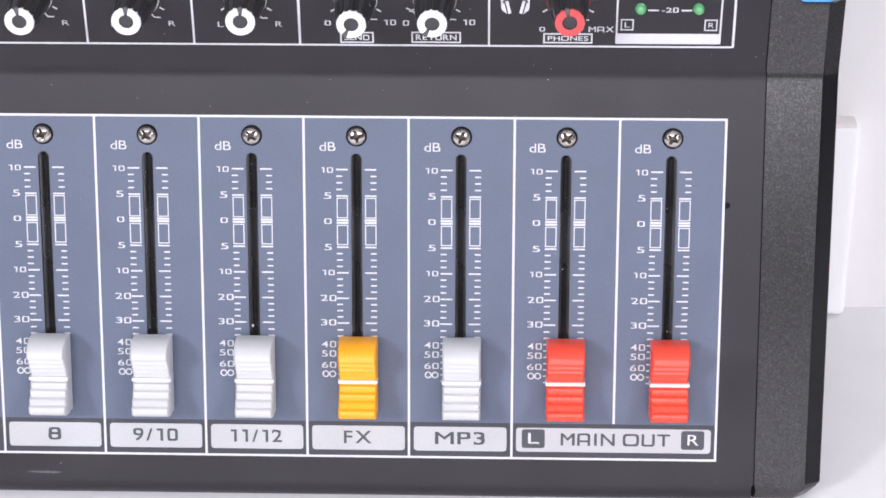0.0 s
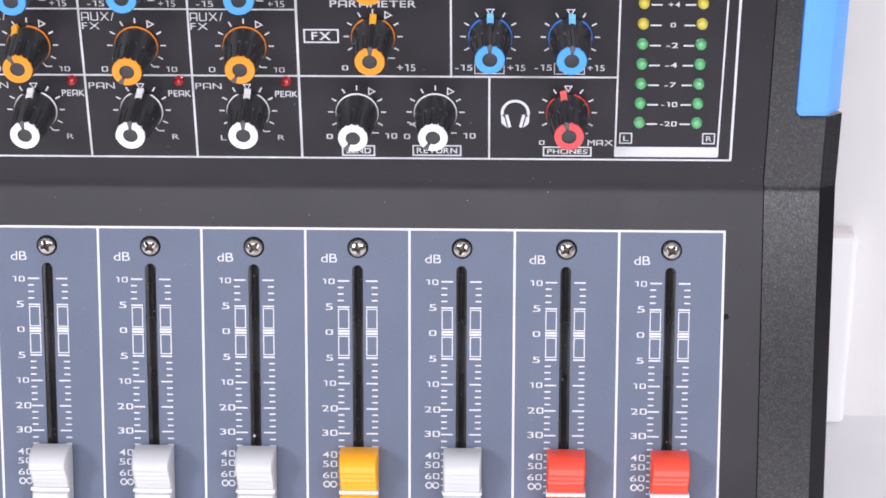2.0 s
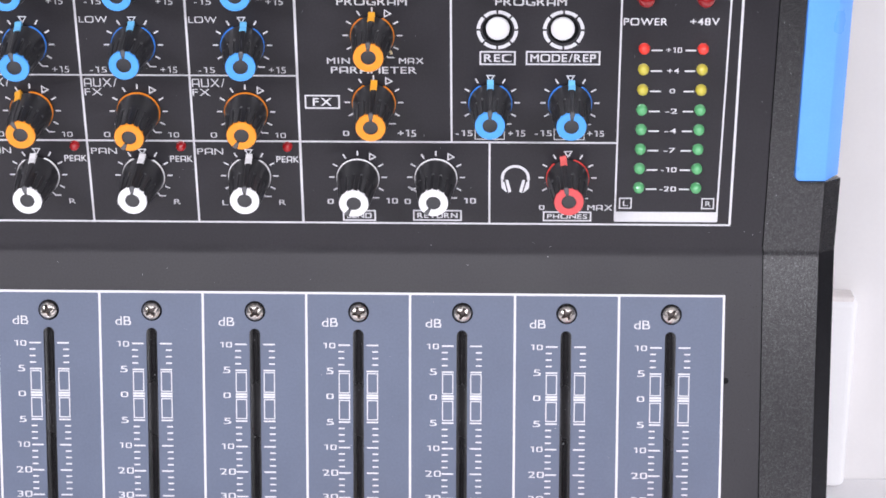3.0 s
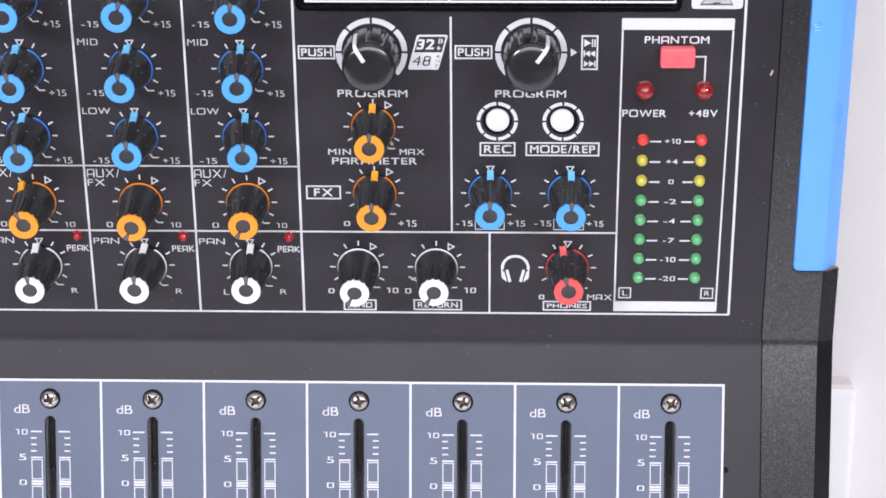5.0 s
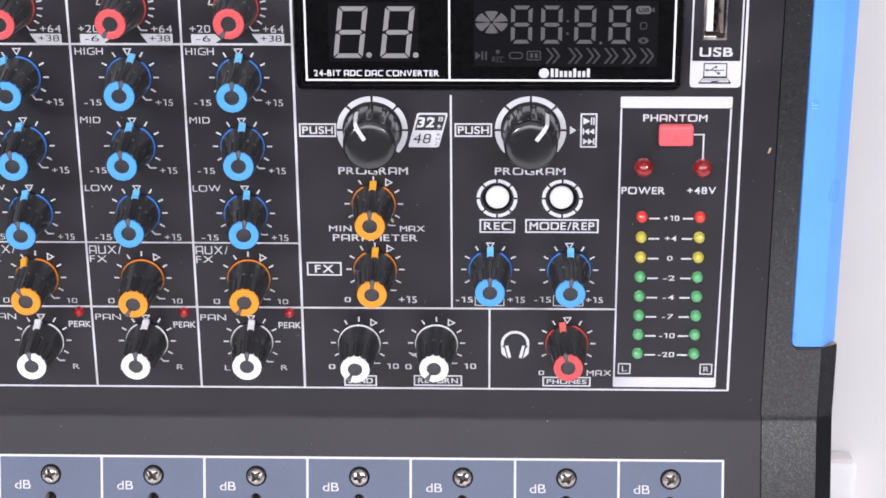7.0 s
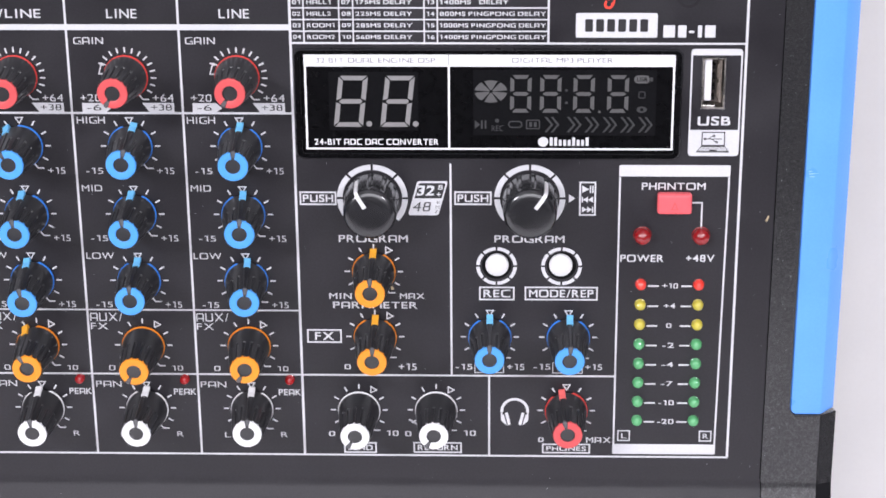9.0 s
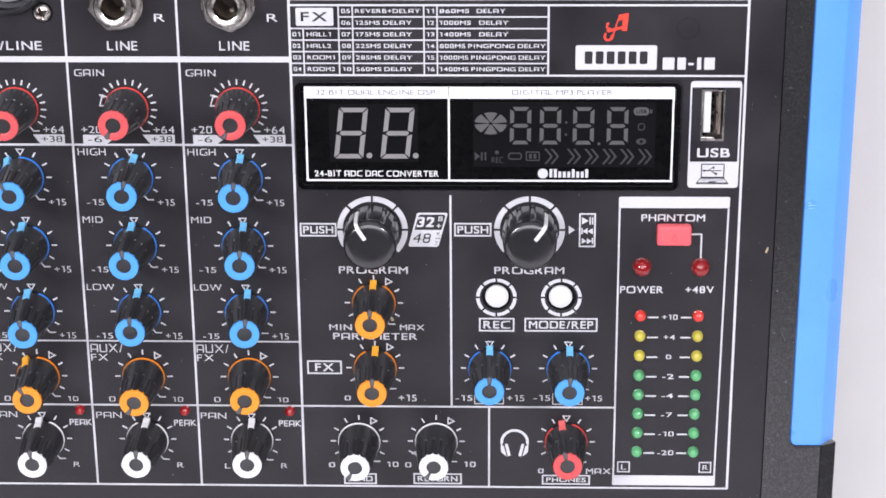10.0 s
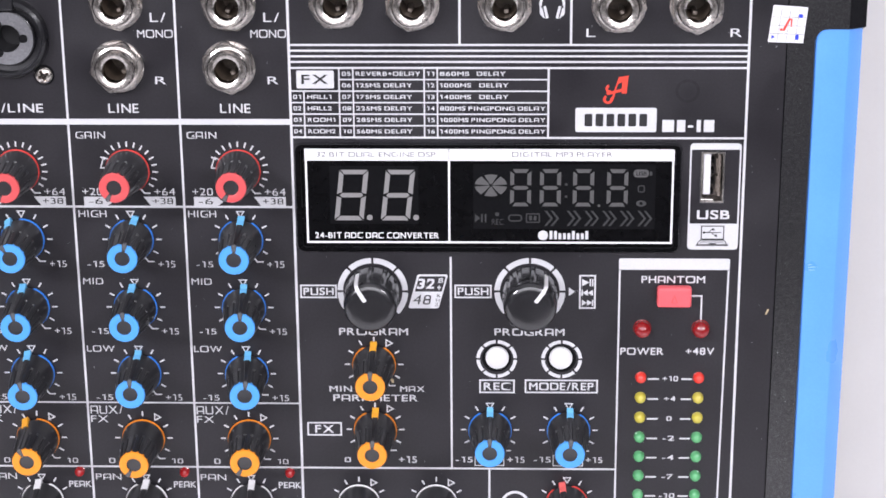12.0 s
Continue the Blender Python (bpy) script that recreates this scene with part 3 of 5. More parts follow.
for x, kind in zip(FADERS, "wwwowrr"):
    trough = box(x - 3.0, SLOT[0] - 3, -5.2, x + 3.0, SLOT[1] + 3, -1.25)
    top = max(trough.faces, key=lambda f: f.calc_center_median().z)
    bmesh.ops.delete(trough, geom=[top], context="FACES")
    tr = part("fader_slot", trough, M_PITCH, mixer, "dark slot with a slide rail")
    for gap in (-1, 1):
        part("dust_lip", dust_lip(gap), M_RAIL, tr, m=at(x, 0), smooth=True)
    cap = part("fader_cap", caps[kind], None, mixer, words[kind], at(x + 0.5, -42.15))
    part("centre_line", cap_line, None, cap, "white line")
    part("stem", stem, None, cap)


LONG = mesh_of(flat(rect(2.15, -0.21, 5.2, 0.21), 0.07), "tick", M_INK)
BOLD = mesh_of(flat(rect(2.1, -0.28, 5.2, 0.28), 0.07), "tick", M_INK)
SHORT = mesh_of(flat(rect(3.65, -0.2, 5.2, 0.2), 0.07), "tick", M_INK)
FRAME_UP = mesh_of(ring(rect(2.2, -0.95, 5.15, 4.5), rect(2.47, -0.68, 4.88, 4.23), 0.07), "scale_box", M_INK)
FRAME_DOWN = mesh_of(ring(rect(2.2, -8.1, 5.15, -2.7), rect(2.47, -7.83, 4.88, -2.97), 0.07), "scale_box", M_INK)


def fader_scale(x):
    """Printed decibel scale on both sides of a slot."""
    base = part("fader_scale", FRAME_UP, None, mixer, "white printed fader scale", at(x, 0))
    half_turn = Matrix.Diagonal((-1, 1, 1, 1))
    part("scale_box", FRAME_UP, None, base, m=half_turn)
    long_rows = [11.88, 4.95, -8.65, -15.5, -22.35, -29.05]
    marks = [(LONG, y) for y in long_rows] + [(BOLD, -1.46), (BOLD, -2.16)]
    for a, b in zip(long_rows, long_rows[1:]):
        marks += [(SHORT, a + (b - a) * k / 4) for k in (1, 2, 3) if a != 4.95]
    marks += [(SHORT, -30.9 - 1.72 * k) for k in range(9)]
    for side in (Matrix.Identity(4), half_turn):
        part("scale_box", FRAME_DOWN, None, base, m=side)
        for me, y in marks:
            part("tick", me, None, base, m=side @ at(0, y))


def screw_mesh():
    """Pan head with a cross recess."""
    bm = bmesh.new()
    rows = []
    for i in range(15):
        r = 2.45 * i / 14
        n = 40
        row = []
        for k in range(n):
            a = 2 * math.pi * k / n
            x, y = r * math.cos(a), r * math.sin(a)
            h = 1.5 * math.sqrt(max(1 - (r / 2.6) ** 2, 0)) + 0.25
            u, v = abs(x), abs(y)
            inside = max(0.0, min(1.0, (1.75 - max(u, v)) / 0.4)) * max(0.0, min(1.0, (0.55 - 0.14 * max(u, v) - min(u, v)) / 0.25))
            row.append(bm.verts.new((x, y, h - 1.5 * inside)))
            if r == 0:
                break
        rows.append(row)
    rows.append([bm.verts.new((2.45 * math.cos(2 * math.pi * k / 40), 2.45 * math.sin(2 * math.pi * k / 40), 0.0)) for k in range(40)])
    for p, q in zip(rows, rows[1:]):
        for i in range(40):
            j = (i + 1) % 40
            f = [p[i % len(p)], q[i], q[j]] + ([p[j]] if len(p) > 1 else [])
            bm.faces.new(f)
    bmesh.ops.recalc_face_normals(bm, faces=bm.faces)
    me = mesh_of(bm, "screw", M_STEEL, True)
    # Faces of the cross get the darkened steel in place of deep shade.
    me.materials.append(M_RECESS)
    for poly in me.polygons:
        c = poly.center * 1000
        r = math.hypot(c.x, c.y)
        if r < 2.0 and c.z < 1.5 * math.sqrt(max(1 - (r / 2.6) ** 2, 0)) - 0.75:
            poly.material_index = 1
    return me


SCREW = screw_mesh()
# Black ring laid round a screw head, standing in for its shadow gap.
washer = mesh_of(spin([(3.0, 0.032), (2.95, 0.1), (2.35, 0.12), (2.3, 0.03)], 32), "shade_ring", M_PITCH)
for x, turn in zip(FADERS, (20, 38, 50, 12, 68, 33, 55)):
    sc = part("screw", SCREW, None, mixer, "nickel cross-head screw", at(x + 0.1, 20.65, 0, turn) @ Matrix.Scale(0.91, 4))
    part("shade_ring", washer, None, sc)
    fader_scale(x)
    write(fader_panel, LOW, "dB", x - 9.45, 16.65, x - 5.35, 19.15, bold=0.01, h=0.07)
    for body, y0, y1, x0, x1 in (("10", 10.85, 12.65, -9.1, -6.0), ("5", 4.1, 5.95, -8.4, -6.5), ("0", -2.65, -0.85, -8.4, -6.5), ("5", -9.5, -7.75, -8.4, -6.5), ("10", -16.35, -14.55, -9.0, -5.8),
                                 ("20", -23.2, -21.4, -9.5, -5.4), ("30", -29.8, -28.0, -9.5, -5.5), ("40", -35.8, -33.9, -9.4, -5.6), ("50", -38.3, -36.45, -9.4, -5.6), ("60", -41.35, -39.55, -9.4, -5.6)):
        write(fader_panel, LOW, body, x + x0, y0, x + x1, y1, bold=0.014, h=0.07)
    inf = ring(circle(x - 8.4, -42.95, 0.95, 16), circle(x - 8.4, -42.95, 0.58, 16), 0.07)
    ring(circle(x - 6.6, -42.95, 0.95, 16), circle(x - 6.6, -42.95, 0.58, 16), 0.075, inf)
    part("lettering", inf, M_INK, fader_panel)

# printed borders and channel name fields of the fader panel
for k, x in enumerate((-118.0, -91.0, -64.0, -37.0, -10.0, 17.2)):
    line(fader_panel, LOW, x, FILM_B, x, FILM_T, 0.62, h=0.06)
line(fader_panel, LOW, 44.1, -55.9, 44.1, FILM_T, 0.62, h=0.06)
line(fader_panel, LOW, FILM_L, FILM_T, FILM_R + 0.3, FILM_T, 0.62, h=0.065)
line(fader_panel, LOW, FILM_L, FILM_B, FILM_R + 0.3, FILM_B, 0.62, h=0.065)
line(fader_panel, LOW, FILM_R, FILM_B, FILM_R, FILM_T, 0.62, h=0.06)
for k, (body, x0, x1) in enumerate((("8", -106.3, -102.8), ("9/10", -83.5, -71.6), ("11/12", -57.4, -43.8), ("FX", -27.3, -19.9), ("MP3", -3.1, 10.1))):
    c = FADERS[k]
    patch(fader_panel, LOW, rounded(c - 12.2, -63.9, c + 12.4, -57.2, 0.9), M_FIELD, h=0.05, name="name_field", label="white printed name field")
    write(fader_panel, LOW, body, x0, -62.25, x1, -58.4, M_DARKINK, 0.024, 0.08)
patch(fader_panel, LOW, rounded(18.4, -63.85, 69.8, -57.2, 0.9), M_FIELD, h=0.05, name="name_field", label="white printed name field")
write(fader_panel, LOW, "MAIN", 30.2, -62.2, 44.5, -58.4, M_DARKINK, 0.024, 0.08)
write(fader_panel, LOW, "OUT", 46.6, -62.2, 59.1, -58.4, M_DARKINK, 0.024, 0.08)
for body, x0 in (("L", 19.9), ("R", 62.0)):
    patch(fader_panel, LOW, rounded(x0, -62.8, x0 + 6.1, -57.6, 0.7), M_DARKINK, 0.08)
    write(fader_panel, LOW, body, x0 + 1.7, -61.7, x0 + 4.6, -58.5, bold=0.012, h=0.11)

# ---- knobs ----
KNOB_H = 14.2


FLUTE_H = 6.9          # height at which the finger flutes begin


def ribs(a, h):
    """Narrow flutes cut into the upper half, and one broad rib, all the way up, that carries the pointer."""
    off = ((a - math.pi / 2) / (2 * math.pi) * 15 + 0.5) % 15 - 0.5
    if off < 0.5:
        wide = 0.42 - 0.012 * h
        return 1 + 0.07 * max(0.0, min(1.0, (wide - abs(off)) / 0.1))
    if h < FLUTE_H:
        return 1
    return 1 - 0.08 * max(0.0, min(1.0, (0.18 - abs((off + 0.5) % 1 - 0.5)) / 0.06))


def knob_body():
    """Smooth tapered skirt, finger flutes above it, and a hollowed top."""
    prof = [(5.05, 0.15), (5.1, 0.7), (5.26, 0.76), (5.28, 0.95)]
    for h in (1.4, 2.2, 3.2, 4.4, 5.6, FLUTE_H - 0.25, FLUTE_H - 0.02, FLUTE_H + 0.06, 8.0, 9.2, 11.0, 12.6, 13.4, KNOB_H - 0.45):
        prof.append((5.28 - 1.48 * ((h - 0.9) / (KNOB_H - 1.3)) ** 1.05, h))
    prof += [(3.58, KNOB_H - 0.05), (1.9, KNOB_H - 0.05), (1.7, KNOB_H - 0.35), (0, KNOB_H - 0.45)]
    return mesh_of(spin(prof, 360, wave=lambda a, h: ribs(a, h) if h < KNOB_H - 0.1 else 1), "knob", M_KNOB, True)


def cap_ring(material):
    """Coloured insert on the top, open where the pointer runs."""
    bm = bmesh.new()
    n = 40
    gap = 11.0
    rows = []
    prof = [(3.66, KNOB_H - 0.9), (3.70, KNOB_H - 0.25), (3.55, KNOB_H + 0.1), (3.2, KNOB_H + 0.16), (2.05, KNOB_H + 0.16), (1.85, KNOB_H + 0.06), (1.78, KNOB_H - 0.4)]
    for i in range(n + 1):
        a = radians(90 - (gap + (360 - 2 * gap) * i / n))
        rows.append([bm.verts.new((r * math.cos(a), r * math.sin(a), h)) for r, h in prof])
    for p, q in zip(rows, rows[1:]):
        for k in range(len(prof) - 1):
            bm.faces.new((p[k], p[k + 1], q[k + 1], q[k]))
    bm.faces.new(rows[0])
    bm.faces.new(rows[-1][::-1])
    bmesh.ops.recalc_face_normals(bm, faces=bm.faces)
    return mesh_of(bm, "cap_ring", material, True)


def knob_collar(material):
    """Coloured ring round the foot, open beside the pointer."""
    bm = bmesh.new()
    prof = [(5.1, 0.05), (5.35, 0.08), (5.46, 0.2), (5.46, 0.5), (5.35, 0.7), (5.0, 0.75)]
    rows = []
    for i in range(57):
        a = radians(90 - (25 + 310 * i / 56))
        thin = 0.93 if i in (0, 56) else 1.0
        rows.append([bm.verts.new((r * thin * math.cos(a), r * thin * math.sin(a), h)) for r, h in prof])
    for p, q in zip(rows, rows[1:]):
        for k in range(len(prof) - 1):
            bm.faces.new((p[k], p[k + 1], q[k + 1], q[k]))
    bmesh.ops.recalc_face_normals(bm, faces=bm.faces)
    return mesh_of(bm, "collar", material, True)


def knob_flag(material):
    """Pointer on the foot of the grip."""
    bm = bmesh.new()
    rows = [[bm.verts.new(p) for p in ((-0.82, y, z), (0.82, y, z), (0.82, y2, z2), (-0.82, y2, z2))] for y, z, y2, z2 in ((4.2, 0.2, 6.3, 0.2), (4.2, 0.8, 6.3, 0.8), (4.2, 2.0, 5.75, 1.95), (3.9, 3.7, 5.42, 3.75))]
    for a, b in zip(rows, rows[1:]):
        for i in range(4):
            bm.faces.new((a[i], a[(i + 1) % 4], b[(i + 1) % 4], b[i]))
    bm.faces.new(rows[0])
    bm.faces.new(rows[-1][::-1])
    bmesh.ops.recalc_face_normals(bm, faces=bm.faces)
    return mesh_of(bm, "pointer", material)


def pointer_ridge():
    bm = bmesh.new()
    prof = [(3.8, 13.5), (3.86, 13.6), (3.92, 13.75), (3.85, KNOB_H - 0.15), (3.6, KNOB_H + 0.05), (2.2, KNOB_H + 0.0)]
    rows = [[bm.verts.new((x, y, z)) for x in (-0.42, 0.42)] for y, z in prof] + [[bm.verts.new((x, 2.2, 13.5)) for x in (-0.42, 0.42)]]
    for a, b in zip(rows, rows[1:] + rows[:1]):
        bm.faces.new((a[0], a[1], b[1], b[0]))
    bm.faces.new([r[0] for r in rows])
    bm.faces.new([r[1] for r in rows[::-1]])
    bmesh.ops.recalc_face_normals(bm, faces=bm.faces)
    return mesh_of(bm, "pointer_ridge", M_RIDGE)


GRIP, RIDGE = knob_body(), pointer_ridge()
kinds = {}
for word, m1, m2, m3 in (("blue", M_KBLUE, M_CBLUE, M_FBLUE), ("orange", M_KORANGE, M_CORANGE, M_FORANGE), ("red", M_KRED, M_CRED, M_FRED), ("white", M_FLAG, M_FLAG, M_FLAG)):
    kinds[word] = (knob_collar(m2), cap_ring(m1), knob_flag(m3))


# how far each knob's top leans on its loose shaft, in millimetres
SLACK = {(-104.5, 38.5): (0.1, -0.45), (-77.5, 38.5): (-0.2, -1.03), (-50.5, 38.5): (0.46, -0.35), (10.6, 41.3): (0.05, -0.1), (30.4, 41.3): (0, -0.3), (-18.4, 41.2): (0, -0.74),
         (-77.5, 109.6): (-0.8, 0), (-50.5, 109.6): (0, 0.1), (-77.5, 91.9): (0.1, -0.1), (-50.5, 91.9): (-0.1, -0.4), (-104.5, 56.3): (0.37, -0.55), (-77.5, 56.3): (0, 0.22), (-50.5, 56.3): (1.15, -0.12),
         (-77.5, 74.1): (-0.5, -0.05), (-50.5, 74.1): (0.7, 0.05), (-104.5, 20.8): (0, -0.6), (-77.5, 20.8): (-0.68, -0.42), (-50.5, 20.8): (0.33, -0.27), (-18.4, 59.0): (-0.13, -0.22), (30.2, 20.8): (0, 0),
         (-3.1, 20.7): (-0.2, -0.43), (-22.9, 20.6): (-0.15, -0.64)}


def small_knob(word, x, s, turn):
    """turn: degrees clockwise from the middle position."""
    collar, top, flag = kinds[word]
    dx, dy = SLACK.get((x, s), (0, -0.2))
    loose = pose(0, 0, 0.0001, -math.degrees(dy / KNOB_H), math.degrees(dx / KNOB_H), 0)
    ob = part("knob", GRIP, None, mixer, "black ribbed knob with a %s top" % word, UP @ at(x, s) @ loose @ at(0, 0, 0, -turn))
    part("collar", collar, None, ob, "%s collar" % word)
    part("cap_ring", top, None, ob, "%s top ring" % word)
    part("pointer", flag, None, ob, "%s pointer" % word)
    part("pointer_ridge", RIDGE, None, ob)
    return ob


TICK = mesh_of(flat(rect(-0.2, 6.0, 0.2, 7.35), 0.05), "tick", M_INK)
TRIANGLE = mesh_of(ring([(-1.15, 7.4), (1.15, 7.4), (0, 5.45)], [(-0.62, 7.1), (0.62, 7.1), (0, 6.05)], 0.05), "scale_pointer", M_INK)
TAIL = mesh_of(flat([(2.75, -4.7), (3.05, -4.5), (3.85, -5.6), (5.3, -5.6), (5.3, -5.95), (3.7, -5.95)], 0.05), "scale_tail", M_INK)


def knob_scale(x, s, middle=0, angles=(-120, -90, -60, -30, 30, 60, 90, 120), tails=True):
    """Printed ticks round a knob; the small triangle stands at the angle middle."""
    base = part("knob_scale", TRIANGLE, None, mixer, "white printed scale round a knob", UP @ at(x, s, 0, -middle))
    undo = at(0, 0, 0, middle)
    for a in angles:
        part("tick", TICK, None, base, m=undo @ at(0, 0, 0, -a))
    if tails:
        part("scale_tail", TAIL, None, base, m=undo)


ROW = {"gain": 109.6, "high": 91.9, "mid": 74.1, "low": 56.3, "aux": 38.5, "pan": 20.8}
turns = {"gain": (-150, -150, -150), "high": (-32, 12, 3), "mid": (-7, -4, 2), "low": (-8, 0, 5), "aux": (-28, -150, -150), "pan": (-6, 2, 2)}
tint = {"gain": "red", "high": "blue", "mid": "blue", "low": "blue", "aux": "orange", "pan": "white"}
for row, s in ROW.items():
    for c, turn in zip(CHANNELS, turns[row]):
        x = c
        small_knob(tint[row], x, s, turn)
        if row == "gain":
            base = part("knob_scale", TICK, None, mixer, "white printed scale round a knob", UP @ at(x, s))
            for k in range(-5, 9):
                if k not in (0, -5):
                    part("tick", TICK, None, base, m=at(0, 0, 0, -15.5 * k))
            part("scale_tail", TAIL, None, base)
            for x0, y0, x1, y1 in ((-6.6, 0.55, -5.7, 3.5), (-5.85, 3.45, -4.5, 2.75), (-6.7, 0.65, -5.5, 0.65)):
                line(base, LOW, x0, y0, x1, y1, 0.3)
        elif row == "aux":
            knob_scale(x, s, 32, (-120, -90, -60, -30, 0, 60, 90, 120))
        else:
            knob_scale(x, s, 0)
small_knob("orange", -18.4, 59.0, 0)
knob_scale(-18.4, 59.0, 32, (-120, -90, -60, -30, 0, 60, 90, 120))
small_knob("orange", -18.4, 41.2, 2)
knob_scale(-18.4, 41.2, 32, (-120, -90, -60, -30, 0, 60, 90, 120))
small_knob("blue", 10.6, 41.3, 0)
knob_scale(10.6, 41.3, 0)
small_knob("blue", 30.4, 41.3, 3)
knob_scale(30.4, 41.3, 0)
small_knob("white", -22.9, 20.6, -148)
knob_scale(-22.9, 20.6, 32, (-120, -90, -60, -30, 0, 60, 90, 120))
small_knob("white", -3.1, 20.7, -148)
knob_scale(-3.1, 20.7, 32, (-120, -90, -60, -30, 0, 60, 90, 120))
small_knob("red", 30.2, 20.8, -12)
knob_scale(30.2, 20.8, 0)


# ---- the two large push knobs ----
def scallop(a, h):
    """Narrow steep-sided flutes between broad lands."""
    if not 0.8 < h < 10.9:
        return 1
    off = abs((a * 12 / (2 * math.pi) + 0.5) % 1 - 0.5)
    return 1 - 0.055 * max(0.0, min(1.0, (0.2 - off) / 0.09))


ENC_H = 12.4
ENC = mesh_of(spin([(6.7, 0.4), (6.8, 0.9), (6.78, 1.2), (6.72, 5.0), (6.6, 9.0), (6.5, 10.3), (6.42, 10.9), (6.22, 11.45), (5.95, 11.85), (5.55, 12.15), (5.1, ENC_H - 0.08), (4.6, ENC_H), (3.0, ENC_H + 0.03), (0, ENC_H + 0.05)], 240, wave=scallop), "push_knob", M_GRIP, True)
def side_line():
    """White inlay down the side of the knob."""
    bm = bmesh.new()
    rows = [[bm.verts.new((x, y, h)) for x, y in ((-0.47, r - 0.5), (0.47, r - 0.5), (0.47, r + 0.1), (-0.47, r + 0.1))] for h, r in ((3.6, 6.74), (5.0, 6.72), (9.0, 6.6), (10.3, 6.5), (10.9, 6.42), (11.45, 6.22), (11.85, 5.95), (12.15, 5.55))]
    for a, b in zip(rows, rows[1:]):
        for i in range(4):
            bm.faces.new((a[i], a[(i + 1) % 4], b[(i + 1) % 4], b[i]))
    bm.faces.new(rows[0])
    bm.faces.new(rows[-1][::-1])
    bmesh.ops.recalc_face_normals(bm, faces=bm.faces)
    return bm


# The side piece has the lightened white, the top piece the plain one.
ENC_LINE = [mesh_of(side_line(), "pointer", M_FLAG), mesh_of(prism([(-0.5, 2.1), (0.5, 2.1), (0.5, 5.5), (-0.5, 5.5)], ENC_H - 1.2, ENC_H + 0.1), "pointer", M_KWHITE)]
for x, s, turn in ((-18.4, 78.5, -31), (20.4, 78.6, 36)):
    ob = part("push_knob", ENC, None, mixer, "large black fluted push knob with a white line", UP @ at(x, s, 0, -turn))
    for me in ENC_LINE:
        part("pointer", me, None, ob, "white line")
    base = None
    for k in range(6):
        a0 = -135 + 45 * k
        if base is None:
            base = part("ring_scale", arc(0, 0, 7.35, 8.75, a0 + 2.0, a0 + 43.0), M_INK, mixer, "white printed ring of bars round a knob", UP @ at(x, s, 0.05))
        else:
            part("ring_bar", arc(0, 0, 7.35, 8.75, a0 + 2.0, a0 + 43.0), M_INK, base)

# ---- push buttons ----
BUTTON = mesh_of(spin([(2.9, 0.0), (2.9, 0.7), (2.82, 0.95), (2.55, 1.12), (1.3, 1.2), (0, 1.22)], 40), "push_button", M_KWHITE, True)
WELL = mesh_of(spin([(3.65, 0.02), (3.5, 0.1), (2.6, 0.06)], 40), "well", M_PITCH)
for x, s, off in ((12.25, 60.6, 0.12), (28.45, 60.6, -0.22)):
    ob = part("push_button", BUTTON, None, mixer, "round white push button", UP @ at(x + off, s + 0.5))
    part("well", WELL, None, ob, m=at(-off, -0.3))
    base = None
    for k in range(8):
        bar = arc(0, 0, 4.2, 5.08, 45 * k + 3, 45 * k + 42, 6)
        if base is None:
            base = part("ring_scale", bar, M_INK, mixer, "white printed ring of bars round a button", UP @ at(x, s, 0.05))
        else:
            part("ring_bar", bar, M_INK, base)


# ---- lamps on the panel ----
def led(r, h):
    prof = [(r * 1.06, 0.0), (r * 1.06, 0.25), (r, 0.3), (r, h - r * 0.8)]
    prof += [(r * math.cos(radians(a)), h - r * 0.8 + r * 0.8 * math.sin(radians(a))) for a in (20, 40, 58, 74)] + [(0, h)]
    return spin(prof, 28)


LED = {}
for word, m1 in (("red", M_LEDRED), ("yellow", M_LEDYELLOW), ("green", M_LEDGREEN)):
    LED[word] = mesh_of(led(1.32, 2.0), "level_lamp", m1, True)
PEAK = mesh_of(led(1.2, 2.0), "peak_lamp", M_LEDPEAK, True)
BIG = mesh_of(led(2.14, 3.1), "indicator_lamp", M_LEDDARK, True)
LEVELS = (("+10", 55.45, "red"), ("+4", 50.0, "yellow"), ("0", 44.6, "yellow"), ("-2", 39.2, "green"), ("-4", 33.85, "green"), ("-7", 28.5, "green"), ("-10", 23.15, "green"), ("-20", 17.8, "green"))
for body, s, word in LEVELS:
    s += 0.3
    for x in (48.25, 62.65):
        part("level_lamp", LED[word], None, mixer, "small %s level lamp, unlit" % word, UP @ at(x, s + 0.2))
    wide = {"0": 1.5, "+4": 3.4, "-2": 3.4, "-4": 3.4, "-7": 3.4, "+10": 4.5, "-10": 4.6, "-20": 4.8}[body]
    write(knob_panel, LOW, body, 55.6 - wide * 0.43, s - 1.0, 55.6 + wide * 0.43, s + 0.5, bold=0.022)
    line(knob_panel, LOW, 50.05, s - 0.35, 52.75, s - 0.35, 0.42)
    line(knob_panel, LOW, 58.4, s - 0.35, 61.0, s - 0.35, 0.42)
for c in CHANNELS:
    part("peak_lamp", PEAK, None, mixer, "small dark red peak lamp, unlit", UP @ at(c + 10.0, 29.15))
for x in (48.3, 62.7):
    part("indicator_lamp", BIG, None, mixer, "dark red indicator lamp, unlit", UP @ at(x, 69.05))

switch = part("phantom_switch", box(-4.2, -2.5, 0.2, 4.2, 2.7, 3.0, 0.7, 4), M_PINK, mixer, "pinkish red rectangular push switch", UP @ at(55.8, 77.95), smooth=True)
part("mark", ring([(-0.9, -1.2), (0.9, -1.2), (0, 0.9)], [(-0.55, -1.0), (0.55, -1.0), (0, 0.4)], 3.04), M_KRED, switch, "moulded triangle")

